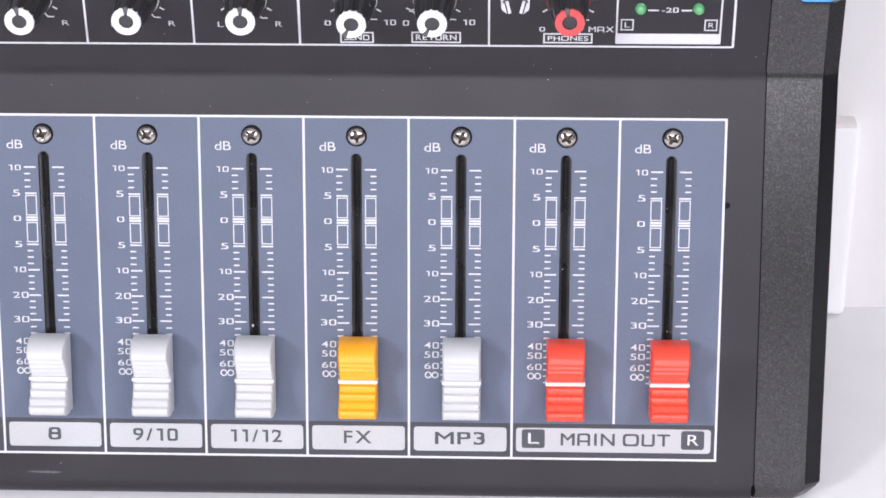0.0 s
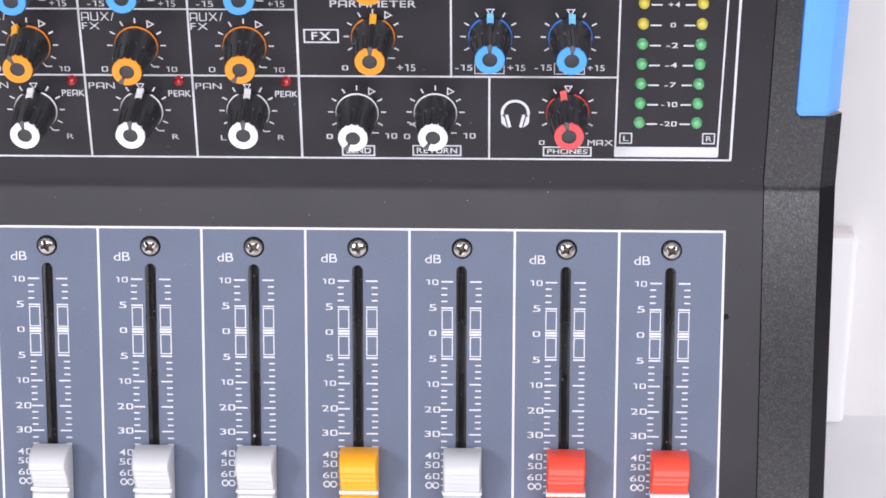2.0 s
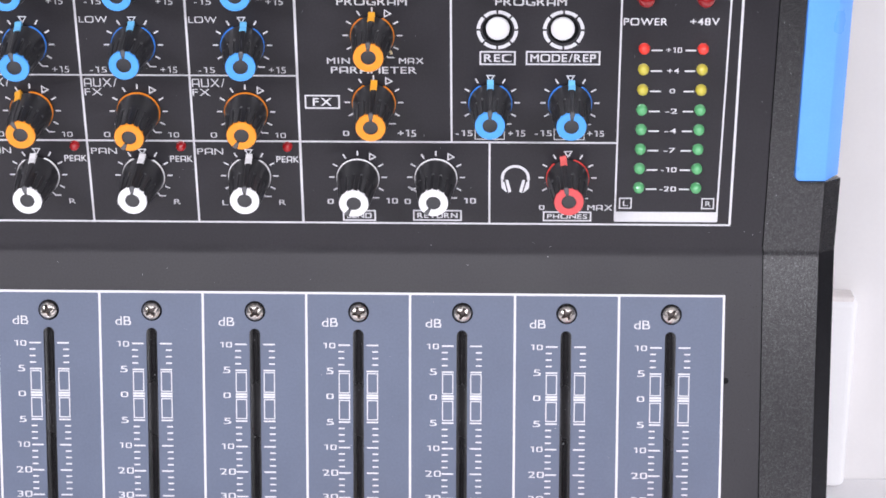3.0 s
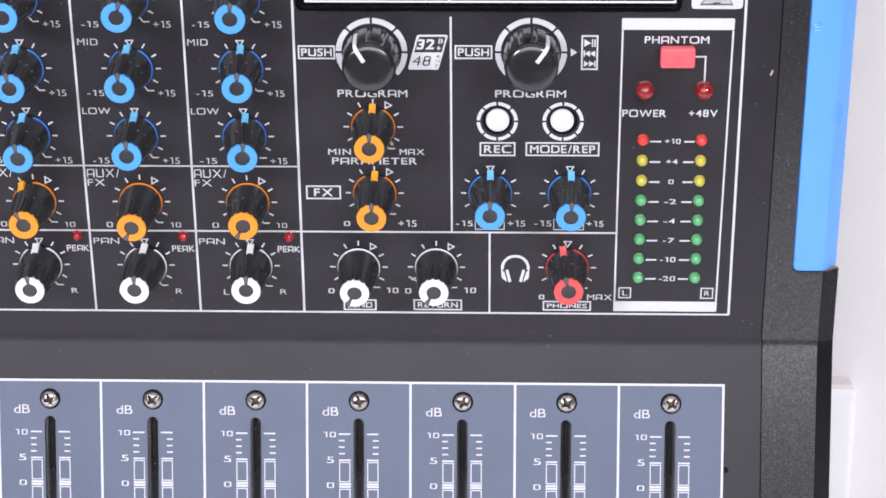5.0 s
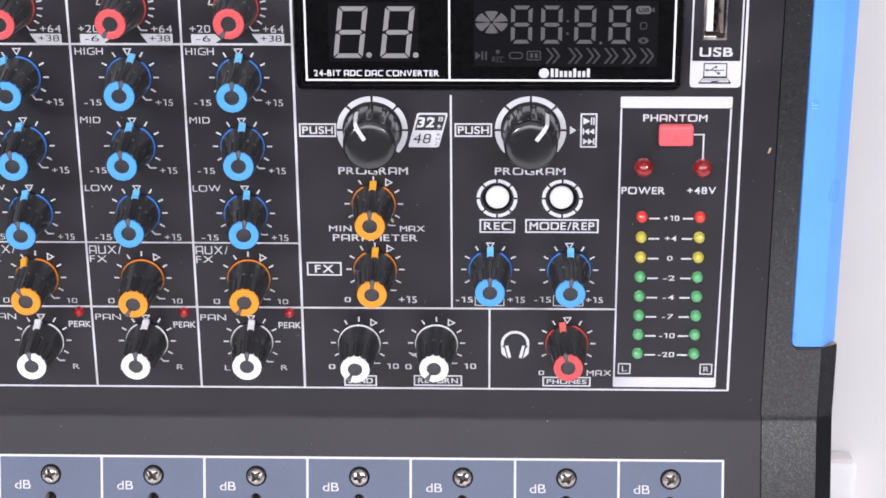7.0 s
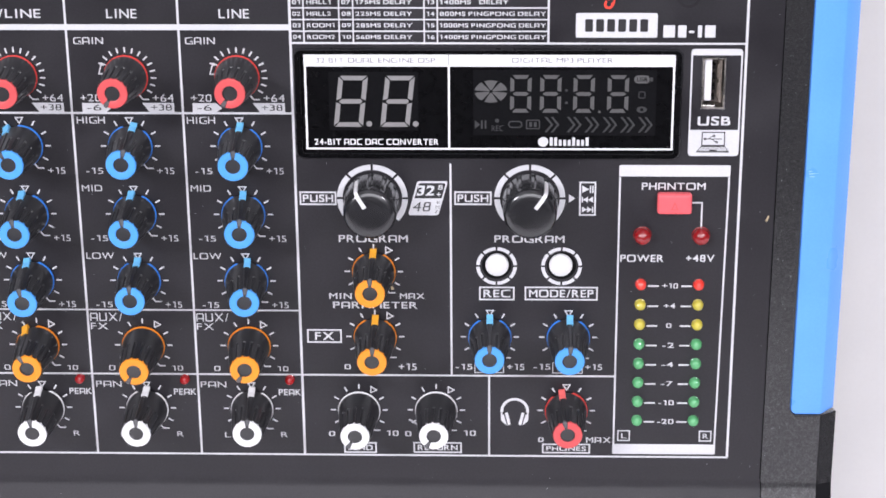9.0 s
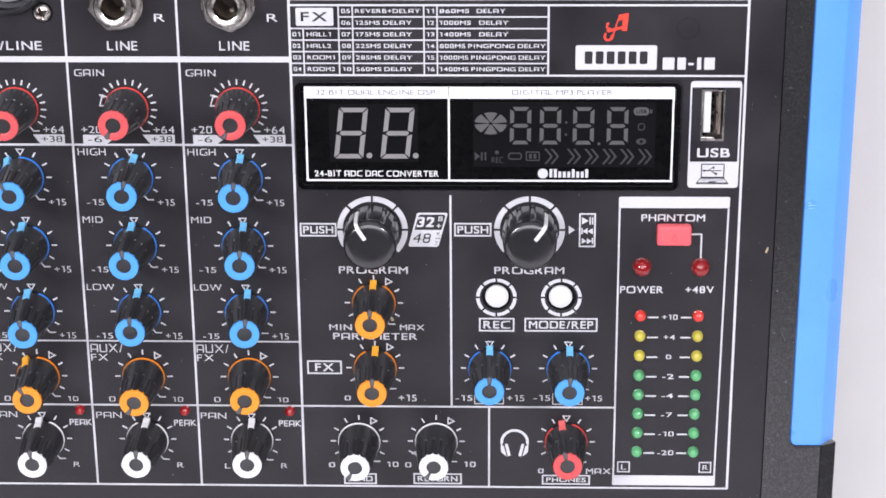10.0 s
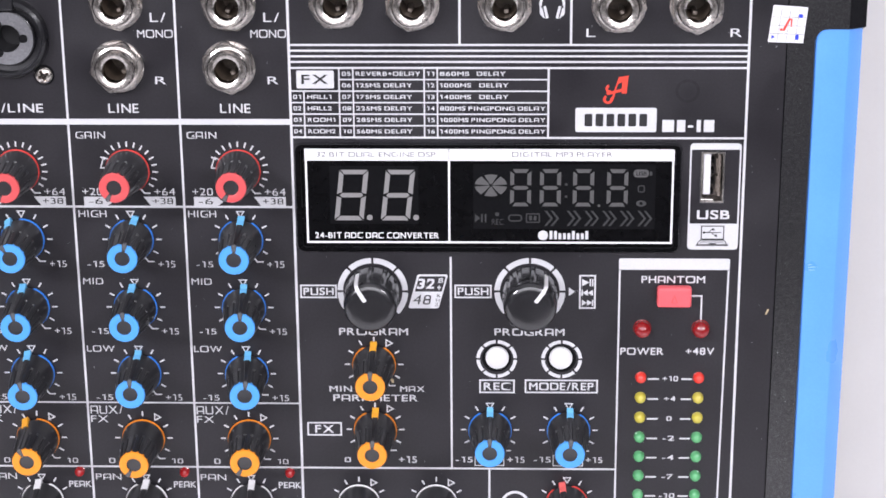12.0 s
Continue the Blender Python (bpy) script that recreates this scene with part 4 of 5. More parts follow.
# ---- printed lines of the knob panel ----
P = knob_panel
for x in (-118.2, -91.3, -64.15):
    line(P, LOW, x, 7.8, x, S_END - 4, 0.55)
line(P, LOW, -37.3, 7.8, -37.3, S_END - 4, 0.62)
line(P, LOW, LEFT + 5, 7.7, 71.9, 7.7, 0.5, h=0.056)
line(P, LOW, 71.75, 7.7, 71.75, S_END - 4, 0.62)
line(P, LOW, LEFT + 5, 121.9, -37.3, 121.9, 1.45, h=0.056)
line(P, LOW, LEFT + 5, 100.35, -37.3, 100.35, 0.55, h=0.056)
line(P, LOW, LEFT + 5, 48.25, -37.3, 48.25, 0.42, h=0.056)
line(P, LOW, LEFT + 5, 30.4, 42.3, 30.5, 0.5, h=0.056)
line(P, LOW, 0.9, 30.5, 0.9, 87.6, 0.5)
line(P, LOW, 10.45, 7.7, 10.45, 30.5, 0.5)
for s in (140.85, 139.45, 138.1, 136.72, 135.25):
    line(P, LOW, -37.3, s, 71.75, s, 0.5, h=0.056)
line(P, LOW, -37.3, 118.05, 71.75, 117.95, 0.5, h=0.056)
line(P, LOW, 3.35, 140.85, 3.35, S_END - 4, 0.55)
line(P, LOW, 29.7, 140.85, 29.7, S_END - 4, 0.55)

# channel lettering
for k, c in enumerate(CHANNELS):
    write(P, LOW, "GAIN", c - 12.2, 117.6, c - 5.0, 119.5)
    write(P, LOW, "+64", c + 6.2, 103.2, c + 11.3, 105.2)
    write(P, LOW, "+20", c - 11.5, 103.2, c - 6.5, 105.2)
    patch(P, LOW, [(c + 3.5, 102.95), (c + 5.2, 100.6), (c + 11.3, 100.6), (c + 11.3, 102.95)], M_INK)
    write(P, LOW, "+38", c + 5.6, 100.95, c + 10.7, 102.65, M_NEG, 0.01, 0.09)
    patch(P, LOW, [(c - 11.2, 102.9), (c - 11.2, 100.6), (c - 5.4, 100.6), (c - 4.0, 101.6), (c - 5.4, 102.9)], M_INK)
    write(P, LOW, "-6", c - 10.0, 100.95, c - 6.6, 102.6, M_NEG, 0.01, 0.09)
    for body, s0, s1, xa, xb in (("HIGH", 97.55, 99.5, -12.8, -5.9), ("MID", 80.0, 81.8, -12.8, -7.8), ("LOW", 62.0, 63.85, -13.0, -6.0)):
        write(P, LOW, body, c + xa, s0, c + xb, s1)
    for s in (84.6, 66.8, 48.85):
        write(P, LOW, "-15", c - 11.4, s, c - 7.2, s + 1.65)
        write(P, LOW, "+15", c + 6.2, s - 0.05, c + 10.4, s + 1.75)
    write(P, LOW, "AUX/", c - 13.2, 45.0, c - 5.0, 47.5)
    write(P, LOW, "FX", c - 13.2, 42.7, c - 8.8, 44.7)
    write(P, LOW, "0", c - 9.3, 31.2, c - 7.7, 32.95)
    write(P, LOW, "10", c + 7.0, 31.25, c + 9.7, 32.9)
    write(P, LOW, "PAN", c - 13.0, 26.6, c - 6.4, 28.45)
    write(P, LOW, "PEAK", c + 7.0, 24.5, c + 12.8, 26.4, bold=0.024)
    write(P, LOW, "L", c - 7.4, 12.4, c - 5.9, 14.0)
    write(P, LOW, "R", c + 7.2, 12.6, c + 8.9, 14.15)
    if k:
        write(P, LOW, "LINE", c - 3.8, 124.0, c + 3.5, 126.5, bold=0.02)
        write(P, LOW, "R", c + 7.9, 131.15, c + 10.5, 133.2)
        write(P, LOW, "L/", c + 7.4, 146.3, c + 11.2, 148.8)
        write(P, LOW, "MONO", c + 4.2, 142.5, c + 12.7, 144.65)
    else:
        write(P, LOW, "MIC/LINE", c - 10.6, 124.05, c + 7.4, 126.5, bold=0.02)

# effect section lettering
for body, x0, s0, x1, s1 in (("PROGRAM", -27.0, 66.75, -9.8, 68.85), ("PROGRAM", 11.7, 66.8, 29.1, 68.9), ("MIN", -29.8, 51.45, -24.1, 53.2), ("MAX", -12.0, 51.5, -5.8, 53.2), ("PARAMETER", -28.9, 48.85, -7.6, 50.85),
                             ("0", -26.4, 31.9, -24.8, 33.6), ("+15", -12.6, 31.85, -8.0, 33.85), ("-15", 1.9, 32.1, 6.2, 33.8), ("+15", 15.0, 32.05, 19.4, 33.9), ("-15", 21.7, 32.2, 26.0, 33.95), ("+15", 34.8, 32.15, 39.1, 33.9),
                             ("0", -30.9, 12.9, -29.3, 14.6), ("10", -15.9, 13.05, -12.9, 14.95), ("0", -11.2, 12.95, -9.6, 14.8), ("10", 4.0, 13.2, 7.0, 15.1), ("0", 23.1, 11.6, 24.5, 13.2), ("MAX", 35.4, 11.55, 41.8, 13.3),
                             ("PHANTOM", 47.8, 80.85, 63.4, 82.9), ("POWER", 43.0, 61.8, 53.7, 63.9), ("+48V", 59.2, 61.9, 66.3, 63.95)):
    write(P, LOW, body, x0, s0, x1, s1, bold=0.025)
for body, x0, s0, x1, s1 in (("PUSH", -36.4, 76.65, -27.3, 80.2), ("PUSH", 1.8, 76.8, 11.0, 80.35), ("REC", 7.9, 51.35, 16.8, 55.05), ("MODE/REP", 19.3, 51.4, 37.6, 55.1), ("FX", -35.7, 39.4, -26.9, 43.15),
                             ("SEND", -27.1, 8.25, -18.6, 11.35), ("RETURN", -9.1, 8.4, 3.4, 11.5), ("PHONES", 24.1, 8.5, 36.5, 11.3), ("HIGH", 6.6, 30.9, 14.4, 34.0), ("LOW", 26.4, 30.9, 34.4, 34.0)):
    if body not in ("HIGH", "LOW"):
        outline(P, LOW, x0, s0, x1, s1, 0.4)
        k = {"FX": 2.0, "PUSH": 0.8}.get(body, 1.1)
        write(P, LOW, body, x0 + k, s0 + 0.7, x1 - k, s1 - 0.7, bold=0.029)
    else:
        outline(P, LOW, x0 + 0.1, s0 + 0.35, x1 - 0.2, s1 + 0.3, 0.22)
        write(P, LOW, body, x0 + 1.4, s0 + 1.2, x1 - 1.4, s1 - 0.4)

# level meter frame
patch(P, LOW, rounded(42.2, 84.4, 69.3, 87.35, 0.4))
patch(P, LOW, rounded(42.2, 8.5, 68.6, 11.35, 0.4))
line(P, LOW, 42.45, 11, 42.45, 84.3, 0.45)
line(P, LOW, 68.35, 11, 69.05, 84.3, 0.45)
for body, x0 in (("L", 43.4), ("R", 64.3)):
    outline(P, LOW, x0, 12.2, x0 + 3.25, 15.3, 0.32)
    write(P, LOW, body, x0 + 1.0, 12.95, x0 + 2.35, 14.5, bold=0.013)
line(P, LOW, 60.1, 77.6, 62.75, 77.6, 0.4)
line(P, LOW, 62.7, 77.75, 62.7, 71.3, 0.4)

# bit depth badge, arrow and transport signs
bad = [(-9.3, 74.05), (-2.5, 74.05), (-2.05, 74.4), (0.2, 82.6), (-0.1, 83.0), (-6.9, 83.0), (-7.35, 82.7), (-9.55, 74.5)]
patch(P, LOW, bad, M_INK)
patch(P, LOW, [(-8.0, 78.5), (-1.35, 78.5), (-0.35, 82.2), (-0.6, 82.5), (-6.65, 82.5), (-6.95, 82.2)], M_NEG, 0.08)
write(P, LOW, "32", -7.5, 79.1, -3.3, 82.0, bold=0.04, h=0.11, slant=0.2)
write(P, LOW, "B", -2.2, 80.75, -1.1, 82.1, bold=0.026, h=0.11, slant=0.2)
write(P, LOW, "+", -2.5, 78.95, -1.5, 80.2, bold=0.03, h=0.11)
write(P, LOW, "48", -8.6, 74.95, -4.3, 77.7, M_NEG, 0.008, 0.09, slant=0.2)
for body, s in (("K", 77.0), ("H", 75.8), ("Z", 74.6)):
    write(P, LOW, body, -3.1 + (s - 74.6) * 0.26, s, -2.2 + (s - 74.6) * 0.26, s + 0.9, M_NEG, 0.008, 0.09)
patch(P, LOW, [(30.0, 77.5), (31.6, 78.6), (30.0, 79.7)])
outline(P, LOW, 32.55, 74.1, 36.65, 83.0, 0.4)
patch(P, LOW, [(33.25, 80.05), (34.95, 81.0), (33.25, 81.95)])
for x in (35.25, 35.85):
    line(P, LOW, x, 80.05, x, 81.95, 0.34)
for s, mirror in ((78.3, -1), (75.7, 1)):
    for dx in (-1.35, -0.1):
        x0 = 34.6 + mirror * dx
        patch(P, LOW, [(x0, s - 0.8), (x0 + mirror * 1.25, s), (x0, s + 0.8)][::mirror])
    line(P, LOW, 34.6 + mirror * 1.3, s - 0.8, 34.6 + mirror * 1.3, s + 0.8, 0.34)


def headphones(x, s, k, parent=P):
    """Printed headphone sign, k its scale."""
    big = at(x, s, 0.05) @ Matrix.Diagonal((k, k, 1, 1))
    sign = part("printed_sign", arc(0, 0, 2.85, 3.55, -98, 98, 24), M_INK, mixer, "white headphone sign", UP @ big)
    for sx in (-1, 1):
        for pts in ([(3.45, -0.5), (3.05, -0.5), (3.0, -2.6), (3.4, -2.6)], [(3.35, -1.5), (2.75, -0.9), (1.95, -4.0), (3.25, -2.9)], [(2.45, -0.55), (1.75, -0.45), (0.95, -3.7), (1.65, -4.0)]):
            part("ear_pad", flat([(sx * a, b) for a, b in pts][::sx], 0.004 if pts[0][0] == 3.35 else 0.0), M_INK, sign)


headphones(17.0, 20.6, 1.03)
headphones(25.2, 150.6, 0.86)

# ---- effect list ----
patch(P, LOW, rounded(-35.7, 130.2, -26.7, 134.6, 0.4))
write(P, LOW, "FX", -34.5, 131.2, -28.1, 133.7, M_NEG, 0.028, 0.09)
rows = (135.25, 132.4, 129.55, 126.7, 123.85, 120.98, 118.1)
for s in rows[1:-1]:
    line(P, LOW, -25.5 if s > 131 else -37.0, s, 24.5, s, 0.36)
for x, top in ((-34.0, 129.55), (-25.5, 135.25), (-22.15, 135.25), (-5.15, 135.25), (-2.0, 135.25), (24.5, 135.25)):
    line(P, LOW, x, 118.1, x, top, 0.36 if x < 24 else 0.5)
for k, (a, b) in enumerate((("01", "HALL1"), ("02", "HALL2"), ("03", "ROOM1"), ("04", "ROOM2"))):
    s = rows[2 + k] - 1.98
    write(P, LOW, a, -36.6, s, -34.7, s + 1.12, bold=0.034)
    write(P, LOW, b, -33.2, s, -27.4 if k < 2 else -26.6, s + 1.12, bold=0.034)
for k, b in enumerate(("REVERB+DELAY", "125MS DELAY", "175MS DELAY", "225MS DELAY", "285MS DELAY", "560MS DELAY")):
    s = rows[k] - 1.98
    write(P, LOW, "%02d" % (5 + k), -24.8, s, -22.7, s + 1.12, bold=0.034)
    write(P, LOW, b, -21.5, s, -6.0 if k == 0 else -8.0, s + 1.12, bold=0.034)
for k, (b, c) in enumerate((("860MS", "DELAY"), ("1000MS", "DELAY"), ("1400MS", "DELAY"), ("800MS PINGPONG DELAY", ""), ("1000MS PINGPONG DELAY", ""), ("1400MS PINGPONG DELAY", ""))):
    s = rows[k] - 1.98
    write(P, LOW, "%d" % (11 + k), -4.5, s, -2.7, s + 1.12, bold=0.034)
    write(P, LOW, b, -1.4, s, (5.6 if k == 0 else 6.0) if c else 23.9, s + 1.12, bold=0.034)
    if c:
        write(P, LOW, c, 8.0 if k else 7.4, s, 15.0 if k else 14.3, s + 1.12, bold=0.034)

# maker's emblem, name plate and model mark as plain shapes
emblem = bmesh.new()
flat([(39.3, 126.9), (41.2, 133.0), (43.5, 133.4), (43.1, 129.0), (41.9, 129.0), (42.0, 131.8), (41.0, 131.4), (39.9, 127.2)][::-1], 0.05, emblem)
flat([(38.2, 129.2), (42.6, 130.4), (42.6, 129.7), (38.6, 128.6)][::-1], 0.056, emblem)
arc(38.7, 127.6, 0.55, 1.15, 60, 330, 14, 0.053, emblem)
arc(39.0, 130.2, 0.4, 0.95, 150, 350, 12, 0.053, emblem)
part("emblem", emblem, M_LOGO, P, "red printed emblem")
patch(P, LOW, rounded(31.0, 119.45, 50.4, 125.5, 0.5))
for k in range(6):
    x0 = 33.2 + 2.62 * k
    patch(P, LOW, rounded(x0, 120.9, x0 + 1.85, 124.0, 0.3), M_NEG, 0.09, "printed_bar")
for x0, x1, a, b in ((51.8, 54.6, 119.5, 122.5), (55.3, 57.3, 119.5, 122.5), (57.9, 59.2, 120.6, 121.2), (60.0, 61.0, 119.5, 122.5), (61.7, 64.2, 119.5, 122.5)):
    patch(P, LOW, rounded(x0, a, x1, b, 0.2), h=0.05, name="printed_bar")

part("stain", ring(circle(57.6, 129.6, 2.9, 32), circle(57.6, 129.6, 2.2, 32), 0.012), mat("dull_stain", (0.010, 0.009, 0.012), 0.5, grain=0.5, size=1.2, wear=0.3), P, "faint dull ring left by a sticker")

# ---- display ----
def bezel():
    """Frame round the display: sloping outer edge, flat top, drop to the pane."""
    bm = bmesh.new()
    loops = []
    for d, z in ((0.0, 0.02), (0.15, 0.45), (0.35, 0.8), (0.5, 0.9), (1.9, 0.9), (2.0, -0.9)):
        loops.append([bm.verts.new((x, y, z)) for x, y in rounded(-36.9 + d * 0.9, 88.9 + d * 0.7, 56.8 - d * 0.8, 116.75 - d * 0.65, 2.0 - d * 0.55)])
    for p, q in zip(loops, loops[1:]):
        for i in range(len(p)):
            j = (i + 1) % len(p)
            bm.faces.new((p[i], p[j], q[j], q[i]))
    bmesh.ops.recalc_face_normals(bm, faces=bm.faces)
    return bm


display = part("display", bezel(), M_GLOSS, mixer, "black display window with grey unlit digits", UP, smooth=True)
display.data.materials.append(M_GLASS)
for poly in display.data.polygons:
    if poly.normal.z > 0.95:
        poly.material_index = 1
part("glass", plate(rounded(-35.2, 90.3, 56.1, 115.7, 1.0), [], -0.6, 0.35), M_GLASS, display, "dark glossy pane")
D = display
for x0, x1 in ((-34.3, 0.6), (0.72, 55.0)):
    patch(D, LOW, rect(x0, 112.3, x1, 115.35), M_HEAD, h=0.39, name="header_band")
line(D, LOW, -34.3, 91.5, 55.0, 91.5, 0.5, M_HEAD, h=0.39)
for x in (-34.0, 0.66, 54.7):
    line(D, LOW, x, 91.5, x, 112.5, 0.5, M_HEAD, h=0.395)
write(D, LOW, "32 BIT DUAL ENGINE DSP", -31.4, 113.2, -2.6, 114.55, M_GREYINK, 0.004, 0.42)
write(D, LOW, "DIGITAL MP3 PLAYER", 15.9, 113.25, 40.0, 114.6, M_GREYINK, 0.004, 0.42)
write(D, LOW, "24-BIT ADC DAC CONVERTER", -32.2, 92.4, -1.9, 94.1, M_HEAD, bold=0.03, h=0.4)
patch(D, LOW, circle(23.5, 93.35, 1.25, 20), h=0.4, name="printed_sign")
for k in range(9):
    x0 = 25.1 + 1.09 * k
    patch(D, LOW, rect(x0, 92.35, x0 + 0.72, 94.5 if k in (0, 1, 5, 8) else 93.9), h=0.4, name="printed_bar")
patch(D, LOW, rect(-28.4, 96.2, -6.8, 111.0), M_PALE, 0.37, "digit_plate")
patch(D, LOW, rect(6.5, 95.0, 50.6, 111.5), M_PALE, 0.37, "digit_plate")


def seven(x0, y0, x1, y1, w, lean, material, gap=0.12):
    """A digit of seven bars."""
    base = None
    ym = (y0 + y1) / 2

    def sk(p):
        return (p[0] + lean * (p[1] - y0) / (y1 - y0), p[1])
    g = w * gap
    for a, b in (((x0, y1), (x1, y1)), ((x0, ym), (x1, ym)), ((x0, y0), (x1, y0))):
        s = -1 if a[1] == y1 else (1 if a[1] == y0 else 0)
        if s:
            pts = [(a[0] + g * 2, a[1]), (b[0] - g * 2, b[1]), (b[0] - w - g, a[1] + s * w), (a[0] + w + g, a[1] + s * w)]
        else:
            pts = [(a[0] + w * 0.6, ym), (a[0] + w + g, ym + w / 2), (b[0] - w - g, ym + w / 2), (b[0] - w * 0.6, ym), (b[0] - w - g, ym - w / 2), (a[0] + w + g, ym - w / 2)]
        pts = [sk(p) for p in pts]
        part("digit_bar", flat(pts if s != -1 else pts[::-1], 0.4), material, D)
    for x, s in ((x0, 1), (x1, -1)):
        for ya, yb in ((ym, y1), (y0, ym)):
            pts = [(x, ya + g * 2), (x, yb - g * 2), (x + s * w, yb - (w + g if yb == y1 else w / 2 + g)), (x + s * w, ya + (w + g if ya == y0 else w / 2 + g))]
            pts = [sk(p) for p in pts]
            part("digit_bar", flat(pts[::-s], 0.4), material, D)


for x0 in (-27.5, -16.2):
    seven(x0 + 0.1, 97.1, x0 + 7.2, 110.0, 1.15, 1.5, M_SEG, 0.12)
    patch(D, LOW, circle(x0 + 8.75, 97.85, 0.72, 14), M_SEG, 0.4, "digit_point")
for x0 in (15.4, 22.6, 30.6, 38.8):
    seven(x0, 100.8, x0 + 5.1, 110.25, 0.95, 0.1, M_SEGDIM, 0.3)
for s in (103.3, 106.4):
    patch(D, LOW, circle(29.0, s, 0.35, 10), M_SEGFAINT, 0.4, "digit_point")
patch(D, LOW, circle(37.0, 101.0, 0.35, 10), M_SEGDIM, 0.4, "digit_point")
for k in range(6):
    wheel = arc(0, 0, 0.5, 3.9, 60 * k + 36, 60 * k + 84, 6)
    bmesh.ops.transform(wheel, matrix=Matrix.Diagonal((1, 0.72, 1, 1)), verts=wheel.verts)
    part("wheel_mark", wheel, M_SEGDIM, D, m=at(10.8, 106.1, 0.4))
for x0 in (23.8, 29.2, 33.5, 37.8, 42.1, 46.4):
    for dx in (0.0, 1.5):
        patch(D, LOW, [(x0 + dx, 99.7), (x0 + dx + 1.5, 97.75), (x0 + dx, 95.8), (x0 + dx + 0.6, 95.8), (x0 + dx + 2.1, 97.75), (x0 + dx + 0.6, 99.7)][::-1], M_SEGFAINT, 0.4, "arrow_mark")
# faint unlit signs: play and pause, record dot, loop, card, stick, eye
patch(D, LOW, [(6.9, 96.7), (8.2, 97.75), (6.9, 98.8)], M_SEGFAINT, 0.4, "sign_mark")
for x0 in (8.4, 9.3):
    patch(D, LOW, rect(x0, 96.7, x0 + 0.4, 98.8), M_SEGFAINT, 0.4, "sign_mark")
patch(D, LOW, circle(12.3, 98.75, 0.5, 14), M_SEGFAINT, 0.4, "sign_mark")
write(D, LOW, "REC", 11.0, 96.0, 13.9, 97.6, M_SEGFAINT, 0.012, 0.41)
outline(D, LOW, 15.0, 96.9, 18.4, 98.7, 0.3, M_SEGFAINT, 0.4, 0.8)
outline(D, LOW, 19.3, 96.6, 22.7, 99.0, 0.28, M_SEGFAINT, 0.4, 0.3)
for x0 in (20.1, 21.2):
    patch(D, LOW, rect(x0, 97.2, x0 + 0.7, 98.4), M_SEGFAINT, 0.4, "sign_mark")
patch(D, LOW, rounded(45.2, 108.2, 48.9, 110.2, 0.9), M_SEGDIM, 0.4, "sign_mark")
patch(D, LOW, rect(49.05, 108.7, 49.7, 109.7), M_SEGFAINT, 0.4, "sign_mark")
write(D, LOW, "USB", 45.9, 108.65, 48.3, 109.75, M_PALE, 0.024, 0.42)
outline(D, LOW, 46.3, 104.4, 48.0, 106.2, 0.25, M_SEGFAINT, 0.4, 0.5)
patch(D, LOW, [(47.2 + 1.25 * math.cos(a * math.pi / 9), 101.6 + 0.8 * math.sin(a * math.pi / 9)) for a in range(18)], M_SEGFAINT, 0.4, "sign_mark")
patch(D, LOW, circle(47.2, 101.6, 0.4, 12), M_PALE, 0.42, "sign_mark")

# ---- USB socket ----
field = plate(rounded(58.7, 89.7, 71.0, 116.7, 0.9), [rect(61.38, 101.68, 67.12, 114.62)], 0.004, 0.03)
part("socket_field", field, M_INK, P, "white printed field round the socket")
part("dark_field", plate(rect(59.1, 96.4, 70.6, 115.1), [rect(61.36, 101.66, 67.14, 114.64)], 0.031, 0.05), M_PANEL, P)
usb = part("usb_socket", ring(rect(61.5, 101.8, 67.0, 114.5), rect(61.85, 102.15, 66.65, 114.15), 0.25, z0=-7), M_NICKEL, mixer, "metal USB socket", UP)
part("tongue", box(62.05, 103.7, -4.2, 63.8, 114.0, -0.3, 0.1, 1), M_KWHITE, usb, "white plastic tongue")
part("floor_plate", box(61.9, 102.2, -6.5, 66.6, 114.1, -4.6), M_RECESS, usb)
part("inner_sleeve", box(65.6, 103.0, -5.5, 66.35, 113.6, -0.9, 0.15, 1), M_USBIN, usb)
part("lip", box(61.55, 101.95, -2.5, 64.7, 102.75, 0.3, 0.2, 2), M_NICKEL, usb)
for k in range(4):
    s = 103.6 + 2.6 * k
    part("contact", box(63.9, s, -4.2, 64.7, s + 0.9, -1.2), M_PITCH, usb)
for s in (104.0, 108.6):
    part("spring", box(65.2, s, -4.2, 66.1, s + 3.9, -1.6, 0.15, 1), M_USBIN, usb)
write(P, LOW, "USB", 60.8, 97.4, 68.7, 99.95, bold=0.035, h=0.08)
outline(P, LOW, 61.9, 92.3, 67.6, 95.9, 0.26, M_NEG, 0.08)
for x0, s0, x1, s1 in ((61.9, 92.2, 60.8, 90.75), (67.6, 92.2, 68.6, 90.75), (60.8, 90.75, 68.6, 90.75), (60.9, 91.0, 68.5, 91.0)):
    line(P, LOW, x0, s0, x1, s1, 0.2, M_NEG, 0.082)
patch(P, LOW, rect(61.9, 92.05, 67.6, 92.3), M_NEG, 0.08, "printed_sign")
for k in range(2):
    line(P, LOW, 62.0 - 0.25 * k, 91.8 - 0.3 * k, 67.5 + 0.25 * k, 91.8 - 0.3 * k, 0.1, M_GREYINK, 0.082)
patch(P, LOW, [(63.8, 91.05), (65.7, 91.05), (65.6, 91.35), (63.9, 91.35)], M_NEG, 0.083, "printed_sign")
line(P, LOW, 62.7, 94.1, 66.8, 94.1, 0.22, M_NEG, 0.08)
line(P, LOW, 63.6, 94.1, 64.6, 94.9, 0.2, M_NEG, 0.08)
